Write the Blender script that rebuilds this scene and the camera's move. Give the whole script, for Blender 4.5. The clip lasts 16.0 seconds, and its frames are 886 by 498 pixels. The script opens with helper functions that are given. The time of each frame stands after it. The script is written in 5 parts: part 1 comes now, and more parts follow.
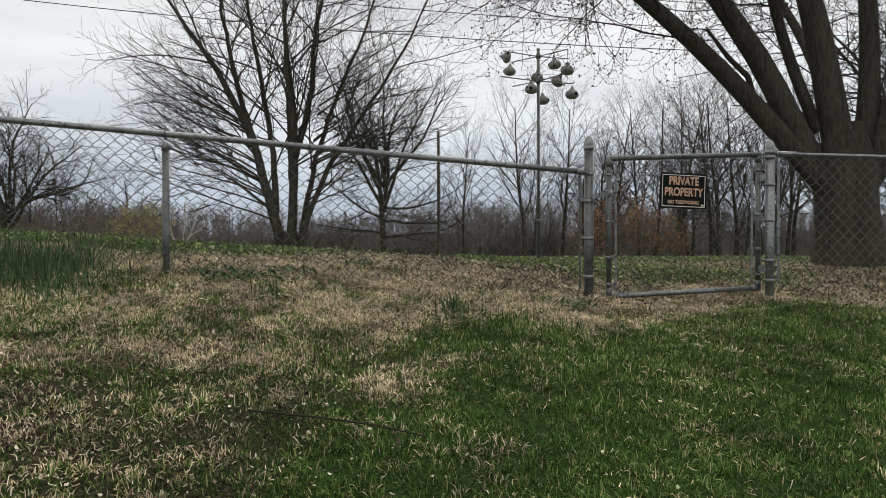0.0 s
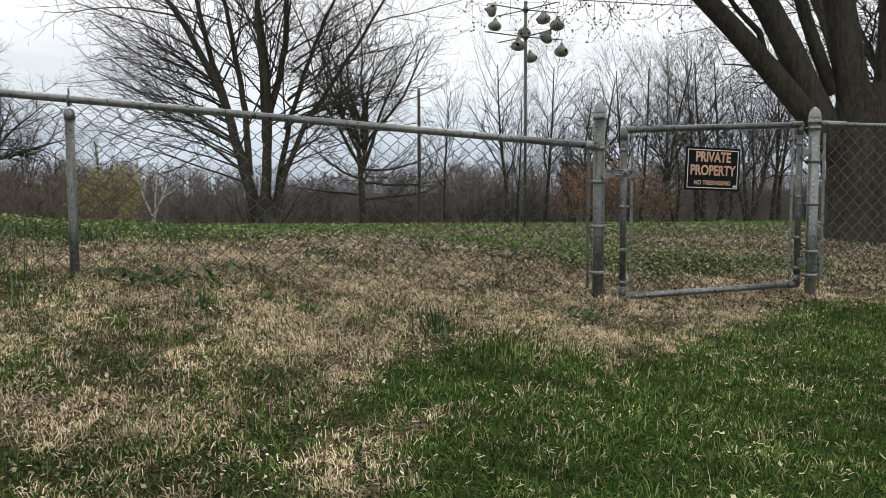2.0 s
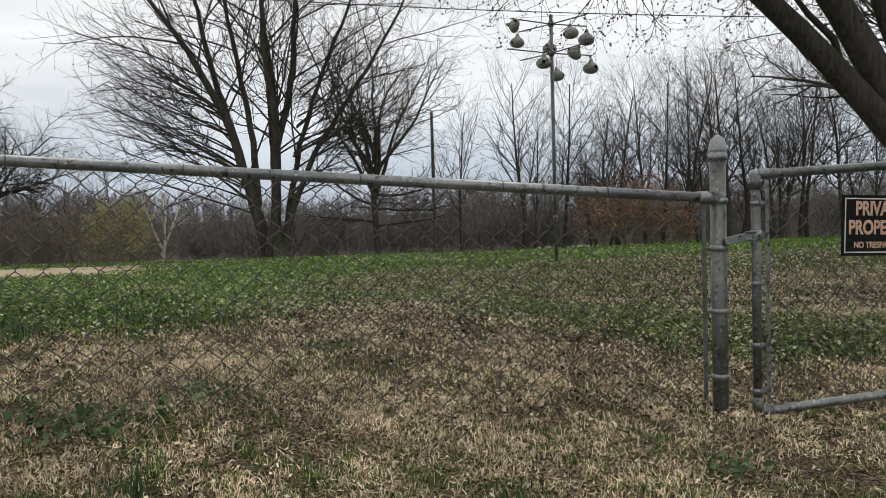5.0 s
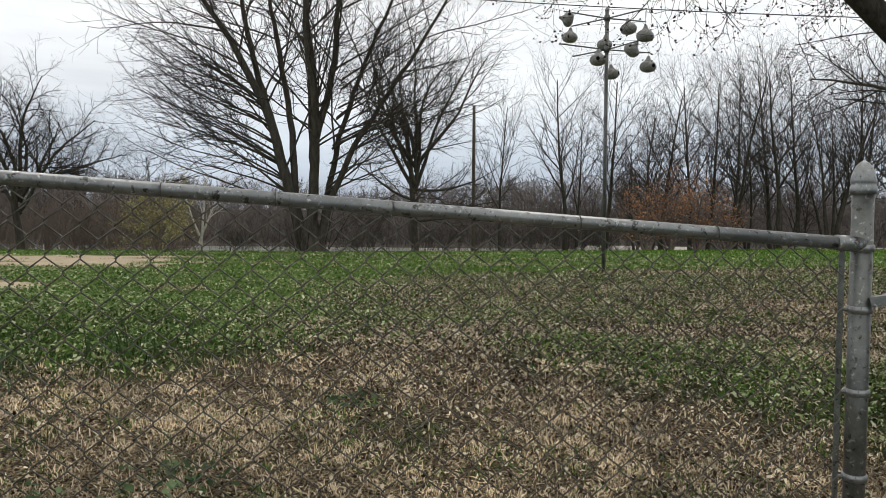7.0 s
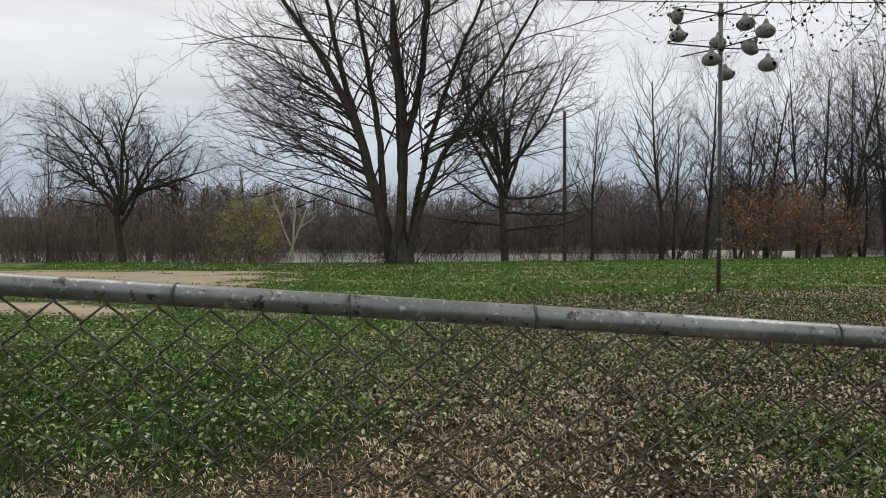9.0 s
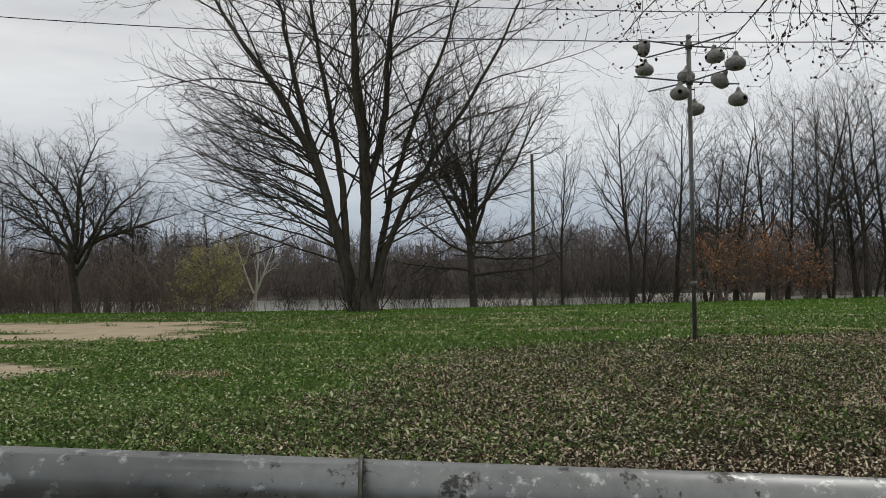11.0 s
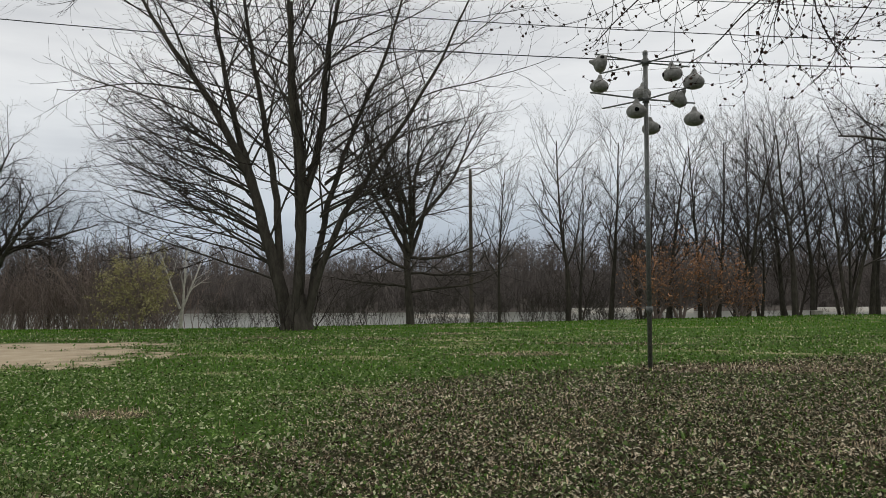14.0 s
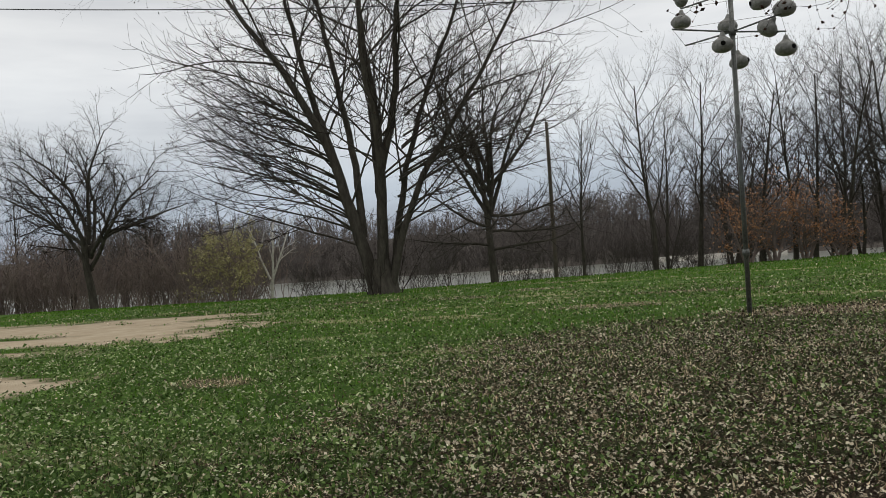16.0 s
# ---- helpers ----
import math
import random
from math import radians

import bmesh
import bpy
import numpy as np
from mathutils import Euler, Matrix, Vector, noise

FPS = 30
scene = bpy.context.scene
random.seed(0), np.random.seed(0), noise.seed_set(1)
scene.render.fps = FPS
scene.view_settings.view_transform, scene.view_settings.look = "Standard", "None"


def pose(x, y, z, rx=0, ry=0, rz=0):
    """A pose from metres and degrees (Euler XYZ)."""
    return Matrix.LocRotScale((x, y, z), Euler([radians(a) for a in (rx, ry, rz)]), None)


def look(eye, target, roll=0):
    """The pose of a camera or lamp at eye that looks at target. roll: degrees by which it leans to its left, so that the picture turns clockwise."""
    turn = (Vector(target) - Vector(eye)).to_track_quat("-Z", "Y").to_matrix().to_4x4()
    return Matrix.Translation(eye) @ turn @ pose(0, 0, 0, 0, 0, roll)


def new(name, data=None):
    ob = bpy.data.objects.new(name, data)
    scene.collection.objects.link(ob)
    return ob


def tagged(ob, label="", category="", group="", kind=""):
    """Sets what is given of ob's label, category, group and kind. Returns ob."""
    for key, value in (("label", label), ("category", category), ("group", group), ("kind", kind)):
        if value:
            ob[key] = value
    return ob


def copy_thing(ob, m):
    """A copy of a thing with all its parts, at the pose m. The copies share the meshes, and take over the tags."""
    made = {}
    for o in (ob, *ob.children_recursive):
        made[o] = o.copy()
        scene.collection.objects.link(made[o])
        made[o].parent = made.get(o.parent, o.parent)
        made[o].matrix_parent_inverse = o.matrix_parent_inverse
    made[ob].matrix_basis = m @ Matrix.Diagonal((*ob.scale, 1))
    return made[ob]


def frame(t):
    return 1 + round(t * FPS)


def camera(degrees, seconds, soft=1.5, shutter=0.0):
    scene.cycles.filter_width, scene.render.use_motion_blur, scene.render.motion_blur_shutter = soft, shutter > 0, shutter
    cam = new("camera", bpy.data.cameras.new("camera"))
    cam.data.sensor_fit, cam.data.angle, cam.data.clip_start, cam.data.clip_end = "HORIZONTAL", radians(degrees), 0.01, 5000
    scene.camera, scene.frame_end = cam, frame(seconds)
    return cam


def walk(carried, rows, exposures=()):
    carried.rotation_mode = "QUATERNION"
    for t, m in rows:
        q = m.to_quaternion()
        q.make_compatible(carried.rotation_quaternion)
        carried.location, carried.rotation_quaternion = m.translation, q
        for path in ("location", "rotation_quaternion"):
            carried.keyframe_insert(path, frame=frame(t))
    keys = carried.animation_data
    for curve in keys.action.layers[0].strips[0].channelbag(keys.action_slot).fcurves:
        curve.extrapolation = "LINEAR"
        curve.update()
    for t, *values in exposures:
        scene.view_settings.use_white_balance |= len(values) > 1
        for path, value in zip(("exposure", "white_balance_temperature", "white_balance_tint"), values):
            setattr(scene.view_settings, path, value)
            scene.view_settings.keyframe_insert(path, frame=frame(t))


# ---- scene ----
cam = camera(59.8, 16.0, 0.65)
PATH = [
    (0, (0.122, 1.454, 1.696), (0.044, 3.452, 1.663), -0.2),
    (0.5, (0.082, 1.708, 1.71), (-0.05, 3.703, 1.668), 0.2),
    (1, (0.055, 1.911, 1.802), (0.04, 3.909, 1.734), -2.8),
    (1.5, (0.076, 2.168, 1.806), (0.16, 4.163, 1.703), -2.0),
    (2, (0.097, 2.38, 1.857), (0.068, 4.375, 1.718), -0.2),
    (2.5, (0.044, 2.604, 1.873), (0.018, 4.6, 1.748), -0.1),
    (3, (0.02, 2.822, 1.909), (0.027, 4.819, 1.804), -1.2),
    (3.5, (0.094, 3.091, 1.978), (0.099, 5.088, 1.871), 0.8),
    (4, (0.077, 3.263, 2.019), (0.026, 5.258, 1.897), 0.4),
    (4.5, (-0.036, 3.475, 2.062), (-0.113, 5.472, 1.976), -0.5),
    (5, (-0.083, 3.645, 2.092), (-0.147, 5.642, 2.004), -1.7),
    (5.2, (-0.098, 3.725, 2.104), (-0.176, 5.721, 2.015), -1.1),
    (7.3, (-0.158, 4.414, 2.230), (-0.324, 6.404, 2.120), 0.4),
    (7.5, (-0.143, 4.479, 2.234), (-0.308, 6.469, 2.117), 0.8),
    (8, (-0.151, 4.646, 2.297), (-0.400, 6.627, 2.175), 1.2),
    (8.5, (-0.257, 4.859, 2.313), (-0.663, 6.814, 2.189), 0.9),
    (9, (-0.361, 5.080, 2.402), (-0.744, 7.041, 2.312), -0.4),
    (9.2, (-0.376, 5.148, 2.407), (-0.691, 7.121, 2.316), -1.2),
    (11.3, (-0.306, 5.979, 2.379), (-0.612, 7.955, 2.414), -1.0),
    (11.5, (-0.295, 6.044, 2.38), (-0.574, 8.024, 2.414), -0.7),
    (12, (-0.287, 6.296, 2.407), (-0.643, 8.261, 2.506), 0.8),
    (12.5, (-0.295, 6.376, 2.43), (-0.688, 8.335, 2.514), 2.3),
    (13, (-0.415, 6.42, 2.455), (-0.802, 8.382, 2.517), 0.2),
    (13.5, (-0.509, 6.481, 2.502), (-0.722, 8.468, 2.563), -0.5),
    (14, (-0.574, 6.524, 2.505), (-0.71, 8.518, 2.564), -0.5),
    (14.5, (-0.551, 6.556, 2.498), (-0.748, 8.545, 2.56), -0.8),
    (15, (-0.526, 6.583, 2.479), (-0.791, 8.564, 2.544), -0.8),
    (15.5, (-0.574, 6.582, 2.475), (-0.902, 8.555, 2.473), -0.5),
    (16, (-0.638, 6.602, 2.486), (-0.984, 8.571, 2.447), -4.0),
]
EXPOSURE = [(0, 0.05), (0.5, 0.1), (1.0, 0.22), (2.0, 0.3), (3.5, 0.24), (4.0, 0.29), (4.5, 0.06), (5.2, 0.18), (7.5, 0.24), (9.0, -0.02), (11.5, -0.2), (12.5, -0.18), (14.0, -0.1), (16.0, -0.1)]
walk(cam, [(t, look(eye, target, roll)) for t, eye, target, roll in PATH], EXPOSURE)

# ---- world, sun ----
world = bpy.data.worlds.new("overcast_sky")
scene.world = world
world.use_nodes = True
wn, wl = world.node_tree.nodes, world.node_tree.links
wn.clear()
w_out = wn.new("ShaderNodeOutputWorld")
w_bg = wn.new("ShaderNodeBackground")
w_bg.inputs["Strength"].default_value = 1.16
sky = wn.new("ShaderNodeTexSky")
sky.sky_type = "NISHITA"
sky.sun_disc = False
sky.sun_elevation = radians(59)
sky.sun_rotation = radians(22)
sky_dim = wn.new("ShaderNodeMix")
sky_dim.data_type, sky_dim.blend_type = "RGBA", "MULTIPLY"
sky_dim.inputs["Factor"].default_value = 1.0
sky_dim.inputs["B"].default_value = (0.09, 0.09, 0.09, 1)
w_co = wn.new("ShaderNodeTexCoord")
w_sep = wn.new("ShaderNodeSeparateXYZ")
w_ramp = wn.new("ShaderNodeValToRGB")
cr = w_ramp.color_ramp
cr.elements[0].position, cr.elements[0].color = 0.0, (0.40, 0.46, 0.56, 1)
cr.elements[1].position, cr.elements[1].color = 0.55, (0.87, 0.86, 0.80, 1)
for pos, col in ((0.06, (0.48, 0.54, 0.62, 1)), (0.14, (0.70, 0.72, 0.74, 1)), (0.25, (0.83, 0.83, 0.82, 1))):
    el = cr.elements.new(pos)
    el.color = col
w_map = wn.new("ShaderNodeMapping")
w_map.inputs["Scale"].default_value = (1.3, 1.3, 7.0)
w_noise = wn.new("ShaderNodeTexNoise")
w_noise.inputs["Scale"].default_value = 1.7
w_noise.inputs["Detail"].default_value = 7
w_noise.inputs["Roughness"].default_value = 0.5
w_cr = wn.new("ShaderNodeValToRGB")
w_cr.color_ramp.elements[0].position, w_cr.color_ramp.elements[0].color = 0.32, (0.72, 0.73, 0.755, 1)
w_cr.color_ramp.elements[1].position, w_cr.color_ramp.elements[1].color = 0.68, (1.12, 1.12, 1.11, 1)
w_mul = wn.new("ShaderNodeMix")
w_mul.data_type, w_mul.blend_type = "RGBA", "MULTIPLY"
w_mul.inputs["Factor"].default_value = 1.0
w_mix = wn.new("ShaderNodeMix")
w_mix.data_type = "RGBA"
w_mix.inputs["Factor"].default_value = 0.9
wl.new(w_co.outputs["Generated"], w_sep.inputs[0])
wl.new(w_sep.outputs["Z"], w_ramp.inputs[0])
wl.new(w_co.outputs["Generated"], w_map.inputs[0])
wl.new(w_map.outputs[0], w_noise.inputs["Vector"])
wl.new(w_noise.outputs[0], w_cr.inputs[0])
wl.new(w_ramp.outputs[0], w_mul.inputs["A"])
wl.new(w_cr.outputs[0], w_mul.inputs["B"])
wl.new(sky.outputs[0], sky_dim.inputs["A"])
wl.new(sky_dim.outputs["Result"], w_mix.inputs["A"])
wl.new(w_mul.outputs["Result"], w_mix.inputs["B"])
wl.new(w_mix.outputs["Result"], w_bg.inputs[0])
wl.new(w_bg.outputs[0], w_out.inputs[0])

sun_data = bpy.data.lights.new("sun", "SUN")
sun_data.energy, sun_data.angle, sun_data.color = 1.05, radians(35), (1.0, 0.96, 0.9)
sun = new("sun", sun_data)
sun.matrix_world = look((0, 0, 40), (-9, -22, 0))

# ---- materials ----


def mix_rgb(nt, fac, a, b):
    n = nt.nodes.new("ShaderNodeMix")
    n.data_type = "RGBA"
    for key, v in (("Factor", fac), ("A", a), ("B", b)):
        if hasattr(v, "is_linked"):
            nt.links.new(v, n.inputs[key])
        else:
            n.inputs[key].default_value = v if key == "Factor" else (*v, 1)
    return n.outputs["Result"]


def noise_out(nt, scale, detail=4, rough=0.55, stretch=None):
    co = nt.nodes.new("ShaderNodeTexCoord")
    src = co.outputs["Object"]
    if stretch:
        mp = nt.nodes.new("ShaderNodeMapping")
        mp.inputs["Scale"].default_value = stretch
        nt.links.new(src, mp.inputs[0])
        src = mp.outputs[0]
    n = nt.nodes.new("ShaderNodeTexNoise")
    n.inputs["Scale"].default_value, n.inputs["Detail"].default_value, n.inputs["Roughness"].default_value = scale, detail, rough
    nt.links.new(src, n.inputs["Vector"])
    return n.outputs[0]


def ramp_out(nt, src, stops):
    n = nt.nodes.new("ShaderNodeValToRGB")
    els = n.color_ramp.elements
    els[0].position, els[0].color = stops[0][0], (*stops[0][1], 1)
    els[1].position, els[1].color = stops[-1][0], (*stops[-1][1], 1)
    for pos, col in stops[1:-1]:
        els.new(pos).color = (*col, 1)
    nt.links.new(src, n.inputs[0])
    return n.outputs[0]


def blank(name, rough=0.8, metal=0.0):
    m = bpy.data.materials.new(name)
    m.use_nodes = True
    b = m.node_tree.nodes["Principled BSDF"]
    b.inputs["Roughness"].default_value, b.inputs["Metallic"].default_value = rough, metal
    b.inputs["Specular IOR Level"].default_value = 0.5 if rough < 0.7 else 0.06
    return m, m.node_tree, b


def bump(nt, b, src, strength, dist):
    n = nt.nodes.new("ShaderNodeBump")
    n.inputs["Strength"].default_value, n.inputs["Distance"].default_value = strength, dist
    nt.links.new(src, n.inputs["Height"])
    nt.links.new(n.outputs[0], b.inputs["Normal"])


def surface(name, big, fine, big_scale, fine_scale, rough=0.8, metal=0.0, relief=0.3, dist=0.01, stretch=None):
    """A worn surface: broad stains (two colours) mixed with a fine grain (two colours)."""
    m, nt, b = blank(name, rough, metal)
    c1 = ramp_out(nt, noise_out(nt, big_scale, 5, 0.6, stretch), ((0.35, big[0]), (0.65, big[1])))
    fine_n = noise_out(nt, fine_scale, 6, 0.65, stretch)
    c2 = ramp_out(nt, fine_n, ((0.36, fine[0]), (0.66, fine[1])))
    nt.links.new(mix_rgb(nt, 0.5, c1, c2), b.inputs["Base Color"])
    bump(nt, b, fine_n, relief, dist)
    return m


def steel(name, dark, light, blotch, rough=0.5, metal=0.35):
    """Galvanised tube: mottled zinc, with darker stained patches of their own shape."""
    m, nt, b = blank(name, rough, metal)
    fine = noise_out(nt, 55, 6, 0.65)
    base = ramp_out(nt, noise_out(nt, 7, 6, 0.6), ((0.34, dark), (0.66, light)))
    base = mix_rgb(nt, 0.35, base, ramp_out(nt, fine, ((0.36, dark), (0.66, light))))
    spots = ramp_out(nt, noise_out(nt, 34, 6, 0.72), ((0.57, (0, 0, 0)), (0.62, (1, 1, 1))))
    pale = ramp_out(nt, noise_out(nt, 60, 6, 0.7), ((0.58, (0, 0, 0)), (0.66, (1, 1, 1))))
    base = mix_rgb(nt, spots, base, blotch)
    base = mix_rgb(nt, pale, base, tuple(min(1, 1.7 * v) for v in light))
    nt.links.new(base, b.inputs["Base Color"])
    nt.links.new(ramp_out(nt, fine, ((0.3, (rough - 0.12,) * 3), (0.7, (rough + 0.18,) * 3))), b.inputs["Roughness"])
    bump(nt, b, fine, 0.2, 0.0015)
    return m


def pieces(name, stops, rough=0.75, trans=0.0):
    """Many small islands (blades, leaves), each with its own tone."""
    m, nt, b = blank(name, rough)
    g = nt.nodes.new("ShaderNodeNewGeometry")
    col = ramp_out(nt, g.outputs["Random Per Island"], stops)
    n = noise_out(nt, 3.2, 7, 0.72)
    dark = ramp_out(nt, n, ((0.36, (0.48, 0.47, 0.46)), (0.64, (1.38, 1.34, 1.26))))
    mul = nt.nodes.new("ShaderNodeMix")
    mul.data_type, mul.blend_type = "RGBA", "MULTIPLY"
    mul.inputs["Factor"].default_value = 1.0
    nt.links.new(col, mul.inputs["A"])
    nt.links.new(dark, mul.inputs["B"])
    nt.links.new(mul.outputs["Result"], b.inputs["Base Color"])
    b.inputs["Specular IOR Level"].default_value = 0.08
    if trans:
        tr = nt.nodes.new("ShaderNodeBsdfTranslucent")
        nt.links.new(mul.outputs["Result"], tr.inputs[0])
        mx = nt.nodes.new("ShaderNodeMixShader")
        mx.inputs[0].default_value = trans
        nt.links.new(b.outputs[0], mx.inputs[1])
        nt.links.new(tr.outputs[0], mx.inputs[2])
        nt.links.new(mx.outputs[0], nt.nodes["Material Output"].inputs[0])
    return m


BARK = surface("maple_bark", ((0.042, 0.037, 0.030), (0.085, 0.076, 0.062)), ((0.026, 0.022, 0.018), (0.115, 0.103, 0.085)), 2.2, 26, 0.95, 0, 1.0, 0.03, (1, 1, 0.22))
BARK_FAR = surface("grey_bark", ((0.047, 0.042, 0.035), (0.088, 0.079, 0.066)), ((0.024, 0.021, 0.017), (0.112, 0.100, 0.083)), 0.9, 9, 0.95, 0, 0.8, 0.04, (1, 1, 0.3))
TWIG_WOOD = surface("woodland_branch_bark", ((0.052, 0.046, 0.041), (0.088, 0.077, 0.069)), ((0.042, 0.037, 0.033), (0.104, 0.092, 0.083)), 0.5, 5, 0.95)
TWIG = surface("twig_bark", ((0.028, 0.024, 0.021), (0.050, 0.042, 0.036)), ((0.024, 0.020, 0.018), (0.058, 0.048, 0.041)), 1.1, 14, 0.95)
# far-shore twigs: the haze of distance is mixed into a paler bark colour
WOODS = surface("hazed_woodland_twigs", ((0.118, 0.102, 0.095), (0.172, 0.151, 0.141)), ((0.100, 0.087, 0.081), (0.20, 0.177, 0.165)), 0.05, 0.6, 0.95)
BRUSH = surface("brush_stems", ((0.150, 0.114, 0.101), (0.235, 0.188, 0.168)), ((0.115, 0.088, 0.078), (0.27, 0.22, 0.198)), 0.25, 2.0, 0.95)
BIRCH = surface("pale_birch_bark", ((0.42, 0.40, 0.36), (0.62, 0.59, 0.54)), ((0.22, 0.20, 0.18), (0.66, 0.63, 0.58)), 1.0, 7, 0.8)
GALV = steel("galvanised_steel", (0.145, 0.150, 0.154), (0.31, 0.32, 0.322), (0.060, 0.058, 0.055), 0.36, 0.72)
GALV_OLD = steel("weathered_steel", (0.070, 0.074, 0.071), (0.195, 0.202, 0.195), (0.040, 0.037, 0.031), 0.40, 0.6)
WIRE = surface("weathered_wire", ((0.070, 0.068, 0.056), (0.15, 0.148, 0.128)), ((0.030, 0.027, 0.022), (0.21, 0.206, 0.18)), 3, 30, 0.40, 0.8)
CABLE = surface("black_cable", ((0.016, 0.016, 0.018), (0.03, 0.03, 0.032)), ((0.014, 0.014, 0.015), (0.034, 0.034, 0.036)), 1, 10, 0.6)
GOURD = surface("gourd_skin", ((0.24, 0.237, 0.23), (0.36, 0.355, 0.345)), ((0.13, 0.127, 0.12), (0.41, 0.405, 0.395)), 7, 26, 0.7, 0, 0.25, 0.004)
HOLE = surface("dark_hole", ((0.008, 0.008, 0.008), (0.016, 0.015, 0.014)), ((0.008, 0.008, 0.008), (0.016, 0.015, 0.014)), 9, 30, 1.0)
SIGN_BLACK = surface("sign_black", ((0.010, 0.010, 0.011), (0.017, 0.017, 0.018)), ((0.009, 0.009, 0.010), (0.024, 0.024, 0.025)), 8, 60, 0.75, 0, 0.05, 0.001)
SIGN_ORANGE = surface("faded_orange_ink", ((0.56, 0.30, 0.20), (0.72, 0.46, 0.35)), ((0.46, 0.25, 0.17), (0.80, 0.60, 0.48)), 9, 70, 0.75)
SIGN_WHITE = surface("sign_white_line", ((0.60, 0.55, 0.50), (0.74, 0.70, 0.66)), ((0.50, 0.46, 0.42), (0.80, 0.77, 0.74)), 9, 60, 0.6)
POLE_WOOD = surface("weathered_pole_wood", ((0.085, 0.070, 0.056), (0.14, 0.118, 0.096)), ((0.065, 0.054, 0.044), (0.16, 0.137, 0.112)), 1.2, 12, 0.9, 0, 0.5, 0.01, (1, 1, 0.2))
DRY = pieces("dry_grass_blades", ((0.0, (0.085, 0.066, 0.042)), (0.16, (0.27, 0.215, 0.14)), (0.36, (0.57, 0.47, 0.335)), (0.78, (0.80, 0.68, 0.52)), (1.0, (0.92, 0.83, 0.69))), 0.8, 0.12)
GREEN = pieces("green_grass_blades", ((0.0, (0.020, 0.044, 0.011)), (0.4, (0.068, 0.142, 0.033)), (0.82, (0.155, 0.245, 0.066)), (1.0, (0.46, 0.44, 0.25))), 0.8, 0.3)
LAWN = pieces("lawn_blades", ((0.0, (0.044, 0.112, 0.014)), (0.5, (0.095, 0.210, 0.026)), (0.95, (0.145, 0.280, 0.045)), (1.0, (0.38, 0.40, 0.20))), 0.8, 0.3)
WEED = pieces("weed_leaves", ((0.0, (0.040, 0.082, 0.020)), (0.5, (0.110, 0.190, 0.050)), (0.8, (0.22, 0.30, 0.12)), (1.0, (0.58, 0.62, 0.44))), 0.75, 0.25)
LITTER = pieces("fallen_leaves", ((0.0, (0.016, 0.011, 0.008)), (0.45, (0.046, 0.032, 0.022)), (0.62, (0.17, 0.125, 0.086)), (0.76, (0.54, 0.47, 0.37)), (1.0, (0.76, 0.71, 0.60))), 0.75, 0.12)
BUD = pieces("tree_buds", ((0.0, (0.028, 0.017, 0.014)), (1.0, (0.070, 0.038, 0.028))), 0.8)
OAK_LEAF = pieces("dead_oak_leaves", ((0.0, (0.24, 0.115, 0.060)), (0.5, (0.44, 0.23, 0.125)), (1.0, (0.60, 0.36, 0.22))), 0.8, 0.3)
OLIVE_LEAF = pieces("olive_leaves", ((0.0, (0.23, 0.22, 0.10)), (0.5, (0.36, 0.34, 0.17)), (1.0, (0.48, 0.45, 0.27))), 0.7, 0.35)
TUFT = pieces("daffodil_leaves", ((0.0, (0.035, 0.068, 0.030)), (0.6, (0.075, 0.130, 0.060)), (1.0, (0.17, 0.23, 0.13))), 0.5, 0.3)


def ground_material():
    m, nt, b = blank("turf_soil_and_gap_shade", 0.95)
    at = nt.nodes.new("ShaderNodeAttribute")
    at.attribute_name = "zone"
    sep = nt.nodes.new("ShaderNodeSeparateColor")
    nt.links.new(at.outputs["Color"], sep.inputs[0])
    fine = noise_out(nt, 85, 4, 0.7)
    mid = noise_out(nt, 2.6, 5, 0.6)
    # near-black stops: dark soil, plus shade between the blades put into the colour
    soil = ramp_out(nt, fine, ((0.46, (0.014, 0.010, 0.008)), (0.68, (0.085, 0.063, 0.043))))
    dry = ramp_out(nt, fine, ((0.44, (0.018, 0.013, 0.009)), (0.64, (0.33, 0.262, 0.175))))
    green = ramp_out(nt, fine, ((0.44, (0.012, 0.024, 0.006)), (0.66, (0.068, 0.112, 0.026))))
    lawn_tone = ramp_out(nt, mid, ((0.35, (0.048, 0.112, 0.014)), (0.7, (0.112, 0.200, 0.034))))
    sand = ramp_out(nt, mid, ((0.3, (0.33, 0.265, 0.185)), (0.7, (0.46, 0.385, 0.285))))
    woods = ramp_out(nt, noise_out(nt, 0.16, 6, 0.7), ((0.35, (0.068, 0.059, 0.054)), (0.7, (0.125, 0.110, 0.100))))
    mown = nt.nodes.new("ShaderNodeAttribute")
    mown.attribute_name = "lawn"
    lawn = mix_rgb(nt, 0.5, green, lawn_tone)
    thatch = ramp_out(nt, noise_out(nt, 1.0, 6, 0.68, (0.33, 0.85, 1)), ((0.55, (0, 0, 0)), (0.63, (0.85, 0.85, 0.85))))
    lawn = mix_rgb(nt, thatch, lawn, (0.34, 0.31, 0.18))
    green = mix_rgb(nt, mown.outputs["Fac"], green, lawn)
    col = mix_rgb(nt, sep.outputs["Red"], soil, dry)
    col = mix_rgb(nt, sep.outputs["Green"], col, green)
    col = mix_rgb(nt, sep.outputs["Blue"], col, woods)
    col = mix_rgb(nt, at.outputs["Alpha"], col, sand)
    nt.links.new(col, b.inputs["Base Color"])
    bump(nt, b, fine, 0.6, 0.02)
    return m


